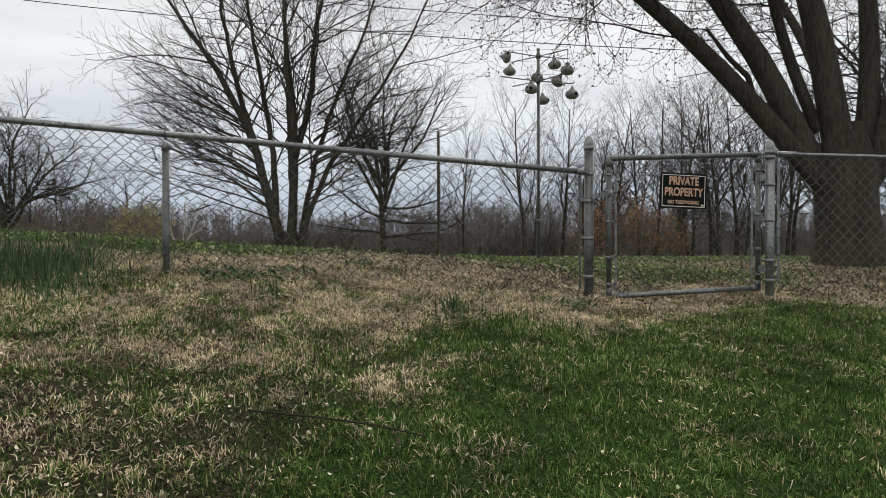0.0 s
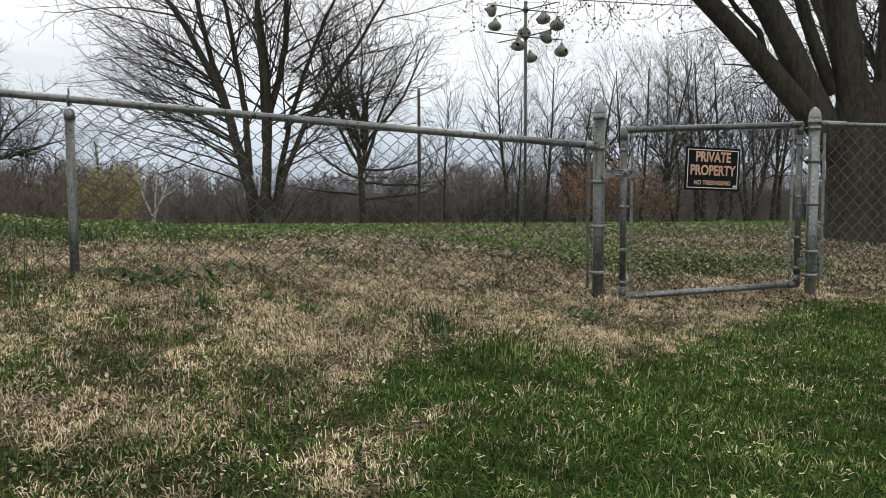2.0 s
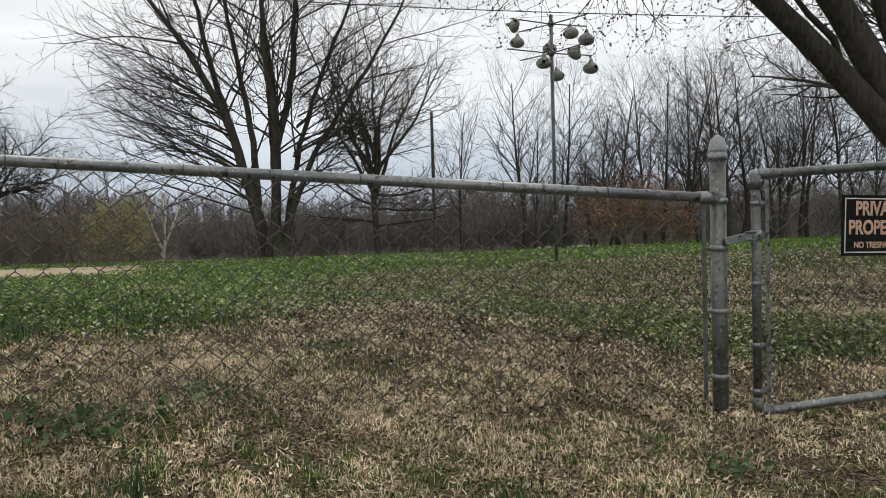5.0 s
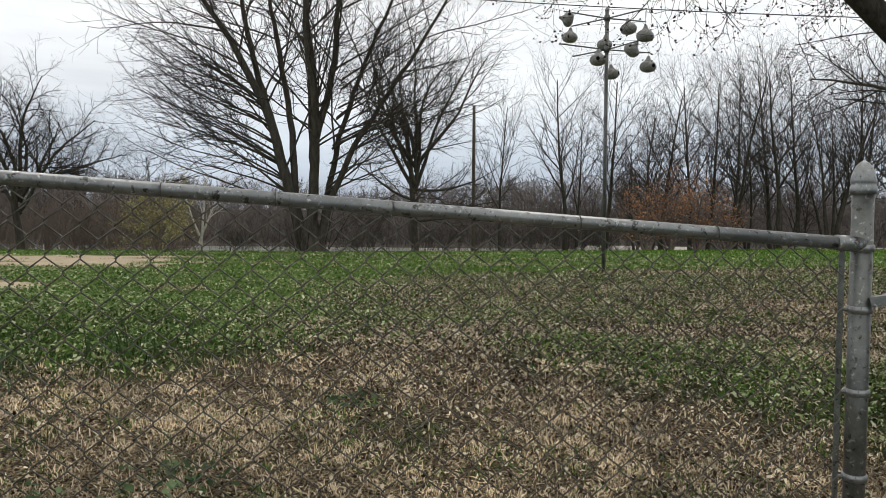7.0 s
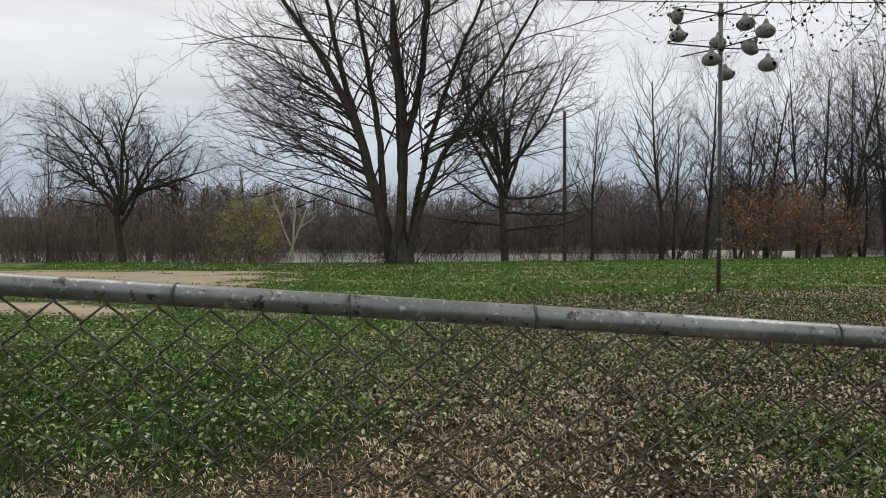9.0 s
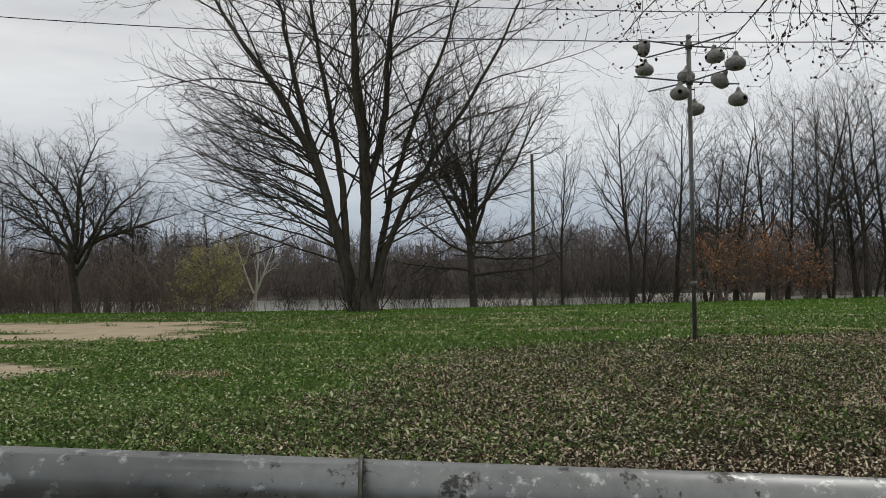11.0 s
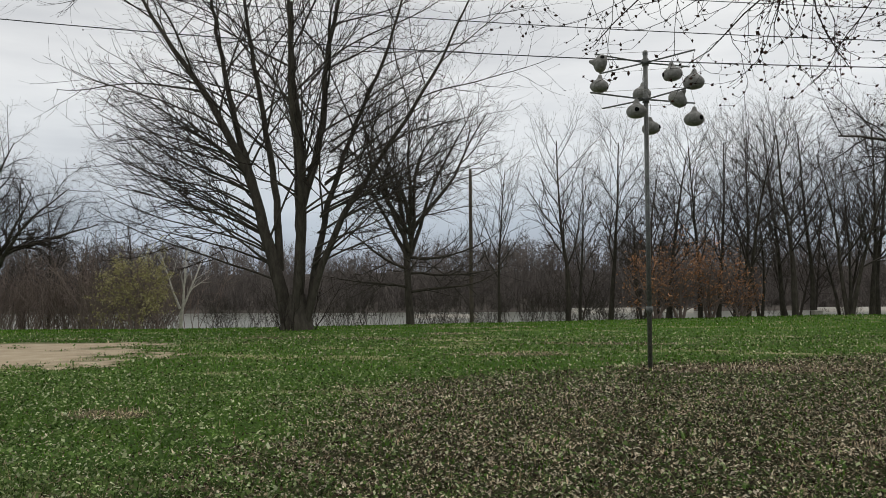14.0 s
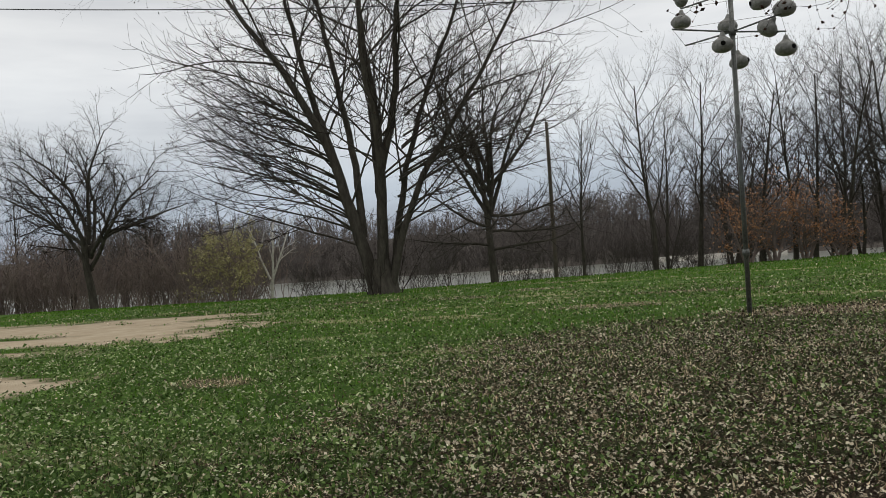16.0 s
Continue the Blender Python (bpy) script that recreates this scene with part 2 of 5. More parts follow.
def water_material():
    m, nt, b = blank("river_water", 0.28)
    n = noise_out(nt, 1.5, 4, 0.5, (1, 3, 1))
    nt.links.new(ramp_out(nt, n, ((0.3, (0.11, 0.115, 0.10)), (0.7, (0.16, 0.165, 0.145)))), b.inputs["Base Color"])
    b.inputs["IOR"].default_value = 1.33
    bump(nt, b, n, 0.5, 0.12)
    return m


GROUND, WATER = ground_material(), water_material()
SANDBAR = surface("pale_gravel", ((0.36, 0.34, 0.30), (0.46, 0.44, 0.40)), ((0.28, 0.26, 0.23), (0.52, 0.50, 0.46)), 0.3, 3, 0.9)

# ---- building helpers ----


def mesh_np(name, verts, faces, material, smooth=False):
    """A mesh from an array of places and an array of faces that all have the same number of corners."""
    me = bpy.data.meshes.new(name)
    verts, faces = np.asarray(verts, np.float32), np.asarray(faces, np.int32)
    k = faces.shape[1]
    me.vertices.add(len(verts))
    me.vertices.foreach_set("co", verts.ravel())
    me.loops.add(faces.size)
    me.loops.foreach_set("vertex_index", faces.ravel())
    me.polygons.add(len(faces))
    me.polygons.foreach_set("loop_start", np.arange(0, faces.size, k, dtype=np.int32))
    if smooth:
        me.polygons.foreach_set("use_smooth", np.ones(len(faces), bool))
    me.update(calc_edges=True)
    me.materials.append(material)
    return me


def thing(name, m, label, category, group=""):
    ob = new(name)
    ob.empty_display_size = 0.1
    ob.matrix_basis = m
    return tagged(ob, label, category, group)


def under(name, me, parent, label="", m=None):
    ob = new(name, me)
    ob.parent = parent
    if m is not None:
        ob.matrix_basis = m
    if label:
        tagged(ob, label)
    return ob


def part(name, bm, material, parent, label="", m=None, smooth=False):
    me = bpy.data.meshes.new(name)
    if smooth:
        for f in bm.faces:
            f.smooth = True
    bm.to_mesh(me)
    bm.free()
    me.materials.append(material)
    return under(name, me, parent, label, m)


def tube_arrays(tubes):
    """Places and four-cornered faces of many tapering tubes: (points, radii, sides)."""
    vs, fs, base = [], [], 0
    for pts, rad, k in tubes:
        pts = np.asarray(pts, float)
        n = len(pts)
        tan = np.empty_like(pts)
        tan[1:-1] = pts[2:] - pts[:-2]
        tan[0], tan[-1] = pts[1] - pts[0], pts[-1] - pts[-2]
        tan /= np.linalg.norm(tan, axis=1)[:, None] + 1e-9
        ref = np.eye(3)[int(np.argmin(np.abs(tan).max(axis=0)))]
        a = np.cross(tan, ref)
        a /= np.linalg.norm(a, axis=1)[:, None] + 1e-9
        b = np.cross(tan, a)
        ang = np.arange(k) * (2 * math.pi / k)
        ring = a[:, None] * np.cos(ang)[None, :, None] + b[:, None] * np.sin(ang)[None, :, None]
        vs.append((pts[:, None] + ring * np.asarray(rad)[:, None, None]).reshape(-1, 3))
        i = np.arange(n - 1)[:, None] * k
        j = np.arange(k)[None]
        jn = (j + 1) % k
        fs.append(base + np.stack([i + j, i + jn, i + k + jn, i + k + j], -1).reshape(-1, 4))
        base += n * k
    return np.concatenate(vs), np.concatenate(fs)


def tube_mesh(name, tubes, material, smooth=True):
    return mesh_np(name, *tube_arrays(tubes), material, smooth)


def rod(p, q, r, k=10, caps=True):
    """A bmesh rod from p to q."""
    bm = bmesh.new()
    p, q = Vector(p), Vector(q)
    m = Matrix.Translation((p + q) / 2) @ (q - p).to_track_quat("Z", "Y").to_matrix().to_4x4()
    bmesh.ops.create_cone(bm, cap_ends=caps, segments=k, radius1=r, radius2=r, depth=(q - p).length, matrix=m)
    return bm


def box(sx, sy, sz, m=None, bevel=0.0):
    bm = bmesh.new()
    bmesh.ops.create_cube(bm, size=1.0, matrix=(m or Matrix()) @ Matrix.Diagonal((sx, sy, sz, 1)))
    if bevel:
        bmesh.ops.bevel(bm, geom=bm.edges[:], offset=bevel, segments=2, affect="EDGES")
    return bm


def lathe(profile, k=20):
    """A bmesh turned from (radius, height) pairs."""
    bm = bmesh.new()
    rings = []
    for r, z in profile:
        rings.append([bm.verts.new((r * math.cos(2 * math.pi * i / k), r * math.sin(2 * math.pi * i / k), z)) for i in range(k)])
    for a, b in zip(rings, rings[1:]):
        for i in range(k):
            bm.faces.new((a[i], a[(i + 1) % k], b[(i + 1) % k], b[i]))
    bm.faces.new(rings[0][::-1])
    bm.faces.new(rings[-1])
    return bm


# ---- the lie of the land ----
LAND_Y = (-400, -30, 0, 1.5, 2.5, 3.5, 4.2, 5, 5.6, 6.2, 7, 8, 8.8, 10, 11, 12, 14.4, 17, 22, 29, 36, 42, 46, 52, 62, 72, 164, 170, 205, 252, 330, 600, 3000)
LAND_Z = (-3, -1.5, 0.4, 0.58, 0.80, 1.00, 1.09, 1.205, 1.29, 1.36, 1.42, 1.475, 1.46, 1.38, 1.32, 1.29, 1.26, 1.23, 1.09, 0.85, 0.50, 0.15, -0.2, -1.8, -5, -7, -7, -5.5, -2.0, 2.6, 0.5, -3, -3)
SIDE_Y = (0, 4, 6.5, 8, 12, 25, 42, 60, 70)
SIDE_S = (-0.045, -0.07, -0.075, -0.06, 0.0, 0.0, 0.02, 0.02, 0.0)
WATER_Z = -6.0


def waves(x, y):
    """Smooth unevenness, about -1 to 1."""
    return (np.sin(1.7 * x + 0.6 * y + 0.4) * np.sin(1.3 * y - 0.5 * x) + 0.6 * np.sin(3.9 * x - 1.1 * y + 1.0) * np.sin(3.1 * y + 0.9 * x + 2.0)) / 1.6


def land(x, y):
    x, y = np.asarray(x, float), np.asarray(y, float)
    z = np.interp(y, LAND_Y, LAND_Z) + np.interp(y, SIDE_Y, SIDE_S) * np.clip(x, -14, 14)
    near = np.clip((y + 40) / 40, 0, 1) * np.clip((60 - y) / 15, 0, 1)
    far = np.clip((y - 165) / 150, 0, 1)
    z = z - 0.06 * np.exp(-(((x - 1.25) / 0.7) ** 2) - ((y - 6.75) / 0.8) ** 2)
    return z + near * 0.018 * waves(x, y) + far * 2.0 * np.sin(x / 47.0 + y / 80.0) * np.sin(x / 31.0 + 1.0)


def ragged(x, y):
    """A rougher field for the edges of patches, about -1 to 1."""
    return 0.5 * waves(x * 1.6 + 3, y * 1.6) + 0.35 * waves(x * 5.1, y * 4.7 + 2) + 0.25 * waves(x * 13.0 + 1, y * 12.0)


def ell(x, y, cx, cy, rx, ry, soft=0.35, rough=0.32):
    d = np.sqrt(((x - cx) / rx) ** 2 + ((y - cy) / ry) ** 2) + rough * ragged(x, y)
    return np.clip((1 - d) / soft + 0.5, 0, 1)


def zones(x, y):
    """How dry, green, leaf-strewn and sandy the ground is, each 0 to 1."""
    x, y = np.asarray(x, float), np.asarray(y, float)
    rg = ragged(x, y)
    edge = np.interp(x, (-0.6, -0.36, -0.19, -0.12, 0.25, 0.68, 1.19, 1.95, 2.6, 6), (2.0, 4.1, 4.75, 5.2, 5.5, 5.3, 5.75, 6.6, 6.8, 7.0))
    green = np.clip((edge - y + 0.22 * rg) / 0.25 + 0.5, 0, 1)
    left = np.clip((0.0 - x) / 0.3, 0, 1) * np.clip((5.0 - y) / 0.4, 0, 1)
    green = np.maximum(green, 0.5 * left * np.clip(0.5 + 1.3 * rg, 0, 1))
    crest = np.interp(x, (-9, -4, -2, -1.2, -0.7, 0.3, 8), (6.1, 6.8, 7.2, 7.9, 9.1, 10.0, 12.5))
    lawn = np.clip((y - crest + 0.5 * rg) / 0.6 + 0.5, 0, 1)
    litter_x = np.interp(y, (7.5, 8.3, 10, 12.4, 15, 16, 17, 18.6, 21), (-0.5, -1.2, -1.9, -1.96, -1.96, -0.7, 1.5, 4.8, 12))
    litter = np.clip((x - litter_x + 1.0 * rg) / 1.4 + 0.5, 0, 1) * np.clip((y - 7.2) / 1.5, 0, 1) * np.clip((24 - y) / 3, 0, 1)
    green = np.maximum(green, lawn * (1 - 0.68 * litter))
    green = np.maximum(green, 0.75 * ell(x, y, 1.5, 8.4, 1.5, 1.0))
    dry = np.clip((1 - green) * (1 - 0.75 * litter) * np.clip(0.75 + 0.5 * rg, 0, 1), 0, 1)
    dry = dry * (1 - 0.85 * left)
    litter = np.maximum(litter, 0.25 * left)
    olive = np.clip(2.2 * (waves(x * 0.55 + 2, y * 0.8) - 0.25), 0, 1) * np.clip((9 - y) / 1.0, 0, 1)
    green = np.maximum(green, 0.45 * olive)
    dry = dry * (1 - 0.4 * olive)
    for cx, cy, rx, ry in ((-1.14, 4.55, 0.5, 0.16), (-0.7, 4.62, 0.3, 0.13), (-0.18, 4.40, 0.17, 0.2), (-0.05, 4.72, 0.12, 0.1), (-1.9, 4.4, 0.6, 0.14), (1.7, 5.3, 0.10, 0.05), (2.7, 16.6, 1.4, 0.5), (-1.65, 25.8, 0.9, 0.7), (-2.95, 23.4, 1.0, 0.45), (-0.4, 18.9, 1.1, 0.4), (-4.0, 13.1, 0.4, 0.22), (-0.9, 30, 1.8, 0.8), (-5.6, 24, 1.2, 0.4), (2.2, 9.0, 0.9, 0.35), (2.5, 10.0, 0.8, 0.28), (3.7, 9.7, 0.9, 0.3), (3.5, 11.9, 1.7, 0.8), (1.6, 21.5, 1.5, 0.4)):
        e = ell(x, y, cx, cy, rx, ry)
        dry, green, litter = np.maximum(dry, 0.9 * e), green * (1 - 0.85 * e), litter * (1 - 0.6 * e)
    sand = np.maximum.reduce([ell(x, y, -11.5, 18.3, 5.2, 3.2, 0.25, 0.5), ell(x, y, -8.0, 13.4, 2.3, 0.7, 0.3, 0.7), ell(x, y, -8.8, 21.4, 1.6, 0.8, 0.3, 0.6)])
    sand = sand * np.clip(1.2 - 1.2 * np.maximum(ell(x, y, -8.3, 16.4, 1.7, 0.3), ell(x, y, -10.6, 18.2, 1.5, 0.3)), 0, 1)
    sand = np.clip(sand * 1.6 - 0.3, 0, 1)
    return dry, green * (1 - sand), litter * (1 - sand), sand


def graded(core, lo, hi, growth=1.16):
    out = list(core)
    step = core[1] - core[0]
    s = step
    while out[-1] < hi:
        s *= growth
        out.append(out[-1] + s)
    s = step
    while out[0] > lo:
        s *= growth
        out.insert(0, out[0] - s)
    return np.array(out)


def build_ground():
    xs = graded(np.arange(-6.0, 6.01, 0.14), -2600, 2600, 1.12)
    ys = graded(np.arange(3.0, 20.0, 0.14), -400, 90, 1.06)
    ys = np.concatenate([ys, graded(np.arange(ys[-1] + 4, 330, 4.0), ys[-1] + 4, 3000, 1.25)])
    gx, gy = np.meshgrid(xs, ys)
    v = np.stack([gx, gy, land(gx, gy)], -1).reshape(-1, 3)
    nx, ny = len(xs), len(ys)
    i = np.arange(ny - 1)[:, None] * nx + np.arange(nx - 1)[None]
    f = np.stack([i, i + 1, i + nx + 1, i + nx], -1).reshape(-1, 4)
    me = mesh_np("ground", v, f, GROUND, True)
    dry, green, litter, sand = zones(v[:, 0], v[:, 1])
    wood = np.clip((v[:, 1] - 47 + 2 * ragged(v[:, 0] / 4, v[:, 1] / 4)) / 3, 0, 1)
    col = np.stack([dry, green * (1 - wood), wood, sand], -1).astype(np.float32)
    at = me.attributes.new("zone", "FLOAT_COLOR", "POINT")
    at.data.foreach_set("color", col.ravel())
    lawn = me.attributes.new("lawn", "FLOAT", "POINT")
    lawn.data.foreach_set("value", np.clip((v[:, 1] - 8.5) / 4.0, 0, 1).astype(np.float32))
    return tagged(new("ground", me), "rolling turf ground, dry tan and green, falling to a river", "ground", kind="structure")


build_ground()

river = mesh_np("water", [(-900, 58, WATER_Z), (900, 58, WATER_Z), (900, 171, WATER_Z), (-900, 171, WATER_Z)], [(0, 1, 2, 3)], WATER)
tagged(new("water", river), "calm grey river beyond the lawn", "water", kind="structure")


def ribbon_bank(x0, x1, y, width, height):
    n = 24
    v, f = [], []
    for i in range(n):
        s = i / (n - 1)
        x = x0 + (x1 - x0) * s
        w = width * math.sin(math.pi * min(max(s, 0.02), 0.98)) ** 0.5 * (0.8 + 0.3 * math.sin(9 * s))
        yy = y + 1.5 * math.sin(4 * s)
        v += [(x, yy - w, WATER_Z - 0.3), (x, yy - w * 0.3, WATER_Z + height), (x, yy + w * 0.5, WATER_Z + height * 0.9), (x, yy + w, WATER_Z - 0.3)]
        if i:
            b = (i - 1) * 4
            f += [(b + j, b + 4 + j, b + 5 + j, b + 1 + j) for j in range(3)]
    return mesh_np("sandbar", v, f, SANDBAR, True)


for x0, x1, y, w, h in ((-16, -4, 150, 2.5, 0.6), (14, 38, 162, 2.0, 1.0), (62, 140, 163, 1.8, 0.9)):
    tagged(new("sandbar", ribbon_bank(x0, x1, y, w, h)), "pale gravel bar along the far river shore", "sandbar", kind="structure")

# ---- chain-link fence ----
RAIL_A, RAIL_B = Vector((0.875, 6.695, 2.128)), Vector((-1.747, 6.085, 2.324))
RAIL_DIR = (RAIL_B - RAIL_A) / (RAIL_B.x - RAIL_A.x)


def rail_at(x):
    return RAIL_A + RAIL_DIR * (x - RAIL_A.x)


PITCH, HALF = 0.085, 0.0425


def wire_mesh(rows):
    """One zigzag wire of the mesh, hanging down from z = 0."""
    pts = []
    for i in range(rows + 1):
        x = HALF * 1.02 if i % 2 else -HALF * 0.02
        y = 0.0032 if i % 2 else -0.0032
        for dz in (0.0045, -0.0045):
            pts.append((x, y * (1 if dz > 0 else -1), -i * HALF + dz))
    return tube_mesh("wire", [(pts, [0.0022] * len(pts), 5)], WIRE, True)


def link_mesh(parent, p, q, me):
    """Zigzag wires from p to q along the top line, hooked into each other."""
    p, q = Vector(p), Vector(q)
    n = int((q.xy - p.xy).length / HALF)
    turn = math.atan2(q.y - p.y, q.x - p.x)
    for i in range(n):
        o = p.lerp(q, i / n)
        flip = i % 2
        m = pose(o.x, o.y, o.z, 0, 0, math.degrees(turn))
        if flip:
            m = m @ Matrix.Translation((HALF, 0, 0)) @ pose(0, 0, 0, 0, 0, 180)
        under("wire", me, parent, "", parent.matrix_basis.inverted() @ m)


fence = thing("chain_link_fence", pose(-1.7, 6.1, 1.44), "galvanised chain-link fence with a sloping round top rail", "fence")
inv = fence.matrix_basis.inverted()


def fence_rod(name, p, q, r, material, label="", k=14):
    bm = rod(inv @ Vector(p), inv @ Vector(q), r, k)
    return part(name, bm, material, fence, label, smooth=True)


JOINT_X = -0.725
rail_1 = fence_rod("top_rail", rail_at(JOINT_X), RAIL_A, 0.0195, GALV)
rail_2 = fence_rod("top_rail", rail_at(-4.2), rail_at(JOINT_X), 0.0192, GALV)
fence_rod("top_rail", rail_at(-8.0), rail_at(-4.202), 0.0192, GALV)
fence_rod("rail_end", rail_at(0.82), rail_at(0.90), 0.0235, GALV, "pressed steel rail-end cup")


def post_parts(parent, x, y, z0, z1, r, cap="dome", material=GALV_OLD):
    li = parent.matrix_basis.inverted()
    part("post", rod(li @ Vector((x, y, z0 - 0.35)), li @ Vector((x, y, z1 - 0.06)), r, 18), material, parent, smooth=True)
    if cap == "dome":
        prof = [(r * 1.18, -0.078), (r * 1.20, -0.066), (r * 1.18, -0.054), (r * 1.06, -0.050), (r * 1.16, -0.044), (r * 1.13, -0.034), (r * 0.98, -0.012), (r * 0.72, 0.006), (r * 0.40, 0.016), (r * 0.16, 0.021), (0.002, 0.022)]
    else:
        prof = [(r * 1.15, -0.085), (r * 1.15, -0.055), (r * 0.95, -0.035), (r * 0.35, -0.03), (0.003, -0.028)]
    part("post_cap", lathe([(a, b - 0.01) for a, b in prof], 18), GALV, parent, m=li @ Matrix.Translation((x, y, z1)), smooth=True)


def band(parent, x, y, z, r):
    li = parent.matrix_basis.inverted()
    ob = part("band", lathe([(r + 0.0005, -0.011), (r + 0.005, -0.010), (r + 0.005, 0.010), (r + 0.0005, 0.011)], 18), GALV, parent, m=li @ Matrix.Translation((x, y, z)), smooth=True)
    part("bolt", rod((-r - 0.022, 0, 0), (-r - 0.002, 0, 0), 0.006, 8), GALV_OLD, ob)


def loop_cap(parent, x, y, z):
    li = parent.matrix_basis.inverted()
    pts = [(0.026 * math.cos(a), 0, 0.026 * math.sin(a)) for a in np.linspace(0, 2 * math.pi, 15)]
    m = li @ Matrix.Translation((x, y, z)) @ pose(0, 0, 0, 0, 0, 103)
    under("eye_top", tube_mesh("eye_top", [(pts, [0.006] * 15, 8)], GALV_OLD), parent, "steel eye top gripping the rail", m)
    part("eye_top_spike", rod((0, 0, 0.02), (0, 0, 0.055), 0.005, 8), GALV_OLD, parent, m=li @ Matrix.Translation((x, y, z)))


line_post = thing("fence_post", pose(-1.747, 6.085, 1.44), "weathered steel line post carrying the top rail", "fence post", "fence posts")
post_parts(line_post, -1.747, 6.085, 1.44, 2.318, 0.0215, "flat")
loop_cap(line_post, -1.747, 6.085, 2.318)
x2 = -4.42
p2 = rail_at(x2)
line_post_2 = thing("fence_post", pose(x2, p2.y, 1.6), "weathered steel line post carrying the top rail", "fence post", "fence posts")
post_parts(line_post_2, x2, p2.y, 1.6, p2.z, 0.0215, "flat")
loop_cap(line_post_2, x2, p2.y, p2.z)

latch_post = thing("terminal_post", pose(0.907, 6.714, 1.31), "stained galvanised terminal post with a domed cap and latch", "fence post", "gate posts")
post_parts(latch_post, 0.907, 6.714, 1.31, 2.363, 0.031)
for z in (1.42, 1.68, 1.93, 2.115):
    band(latch_post, 0.907, 6.714, z, 0.031)
li = latch_post.matrix_basis.inverted()
part("tension_bar", box(0.016, 0.005, 0.80, Matrix.Translation(li @ Vector((0.845, 6.70, 1.735)))), GALV_OLD, latch_post)
arm_m = li @ Matrix.Translation((0.972, 6.672, 1.965)) @ pose(0, 0, 0, 0, -12, -14)
latch_arm = part("latch_arm", box(0.105, 0.034, 0.005, arm_m @ Matrix.Translation((0, 0, 0.014)), 0.0015), GALV, latch_post)
for dy in (-0.0155, 0.0155):
    part("latch_lip", box(0.105, 0.003, 0.026, arm_m @ Matrix.Translation((0, dy, 0)), 0.001), GALV, latch_arm)

hinge_post = thing("terminal_post", pose(2.198, 6.935, 1.30), "bright galvanised terminal post with a domed cap and gate hinges", "fence post", "gate posts")
post_parts(hinge_post, 2.198, 6.935, 1.30, 2.351, 0.031, material=GALV)
for z in (1.38, 1.52, 1.80, 2.05, 2.24):
    band(hinge_post, 2.198, 6.935, z, 0.031)
hi = hinge_post.matrix_basis.inverted()
part("tension_bar", box(0.016, 0.005, 0.86, Matrix.Translation(hi @ Vector((2.262, 6.945, 1.78)))), GALV, hinge_post)
for z in (1.40, 1.47, 1.60, 1.95, 2.13):
    tab = part("bar_clip", box(0.034, 0.004, 0.020, hi @ Matrix.Translation((2.243, 6.94, z)) @ pose(0, 0, 0, 0, 0, 11), 0.001), GALV_OLD, hinge_post)
    part("clip_bolt", rod(hi @ Vector((2.247, 6.925, z)), hi @ Vector((2.247, 6.955, z)), 0.005, 8), GALV_OLD, tab)
for z in (1.46, 2.10):
    part("hinge", box(0.075, 0.022, 0.045, hi @ Matrix.Translation((2.15, 6.93, z)) @ pose(0, 0, 0, 0, 0, 14), 0.006), GALV, hinge_post)

wire = wire_mesh(22)
link_mesh(fence, rail_at(-5.4) - Vector((0, 0, 0.02)), rail_at(0.845) - Vector((0, 0, 0.02)), wire)
tie_pts = [(0.0225 * math.cos(a), 0, 0.0225 * math.sin(a)) for a in np.linspace(0.3, 5.9, 12)]
tie = tube_mesh("tie_wire", [(tie_pts, [0.0016] * 12, 5)], WIRE)
for x in (-4.9, -3.6, -2.9, -2.2, -1.42, -1.04, -0.76, -0.46, 0.05, 0.45):
    q = rail_at(x)
    under("tie_wire", tie, fence, "", inv @ pose(q.x, q.y, q.z - 0.002, 0, 0, 103))

# right-hand fence
R_A, R_B = Vector((2.24, 6.945, 2.266)), Vector((7.4, 7.95, 2.20))
fence_r = thing("chain_link_fence", pose(3.5, 7.2, 1.28), "chain-link fence panel with a thin top rail before a maple", "fence")
ri = fence_r.matrix_basis.inverted()
part("top_rail", rod(ri @ R_A, ri @ R_B, 0.0125, 12), GALV, fence_r, smooth=True)
part("rail_end", rod(ri @ R_A, ri @ R_A.lerp(R_B, 0.03), 0.019, 12), GALV, fence_r, smooth=True)
link_mesh(fence_r, R_A.lerp(R_B, 0.01) - Vector((0, 0, 0.015)), R_A.lerp(R_B, 0.6) - Vector((0, 0, 0.015)), wire)
for s in (0.52,):
    q = R_A.lerp(R_B, s)
    z = float(land(q.x, q.y))
    fp = thing("fence_post", pose(q.x, q.y, z), "weathered steel line post carrying the top rail", "fence post", "fence posts")
    post_parts(fp, q.x, q.y, z, q.z - 0.02, 0.0215, "flat")

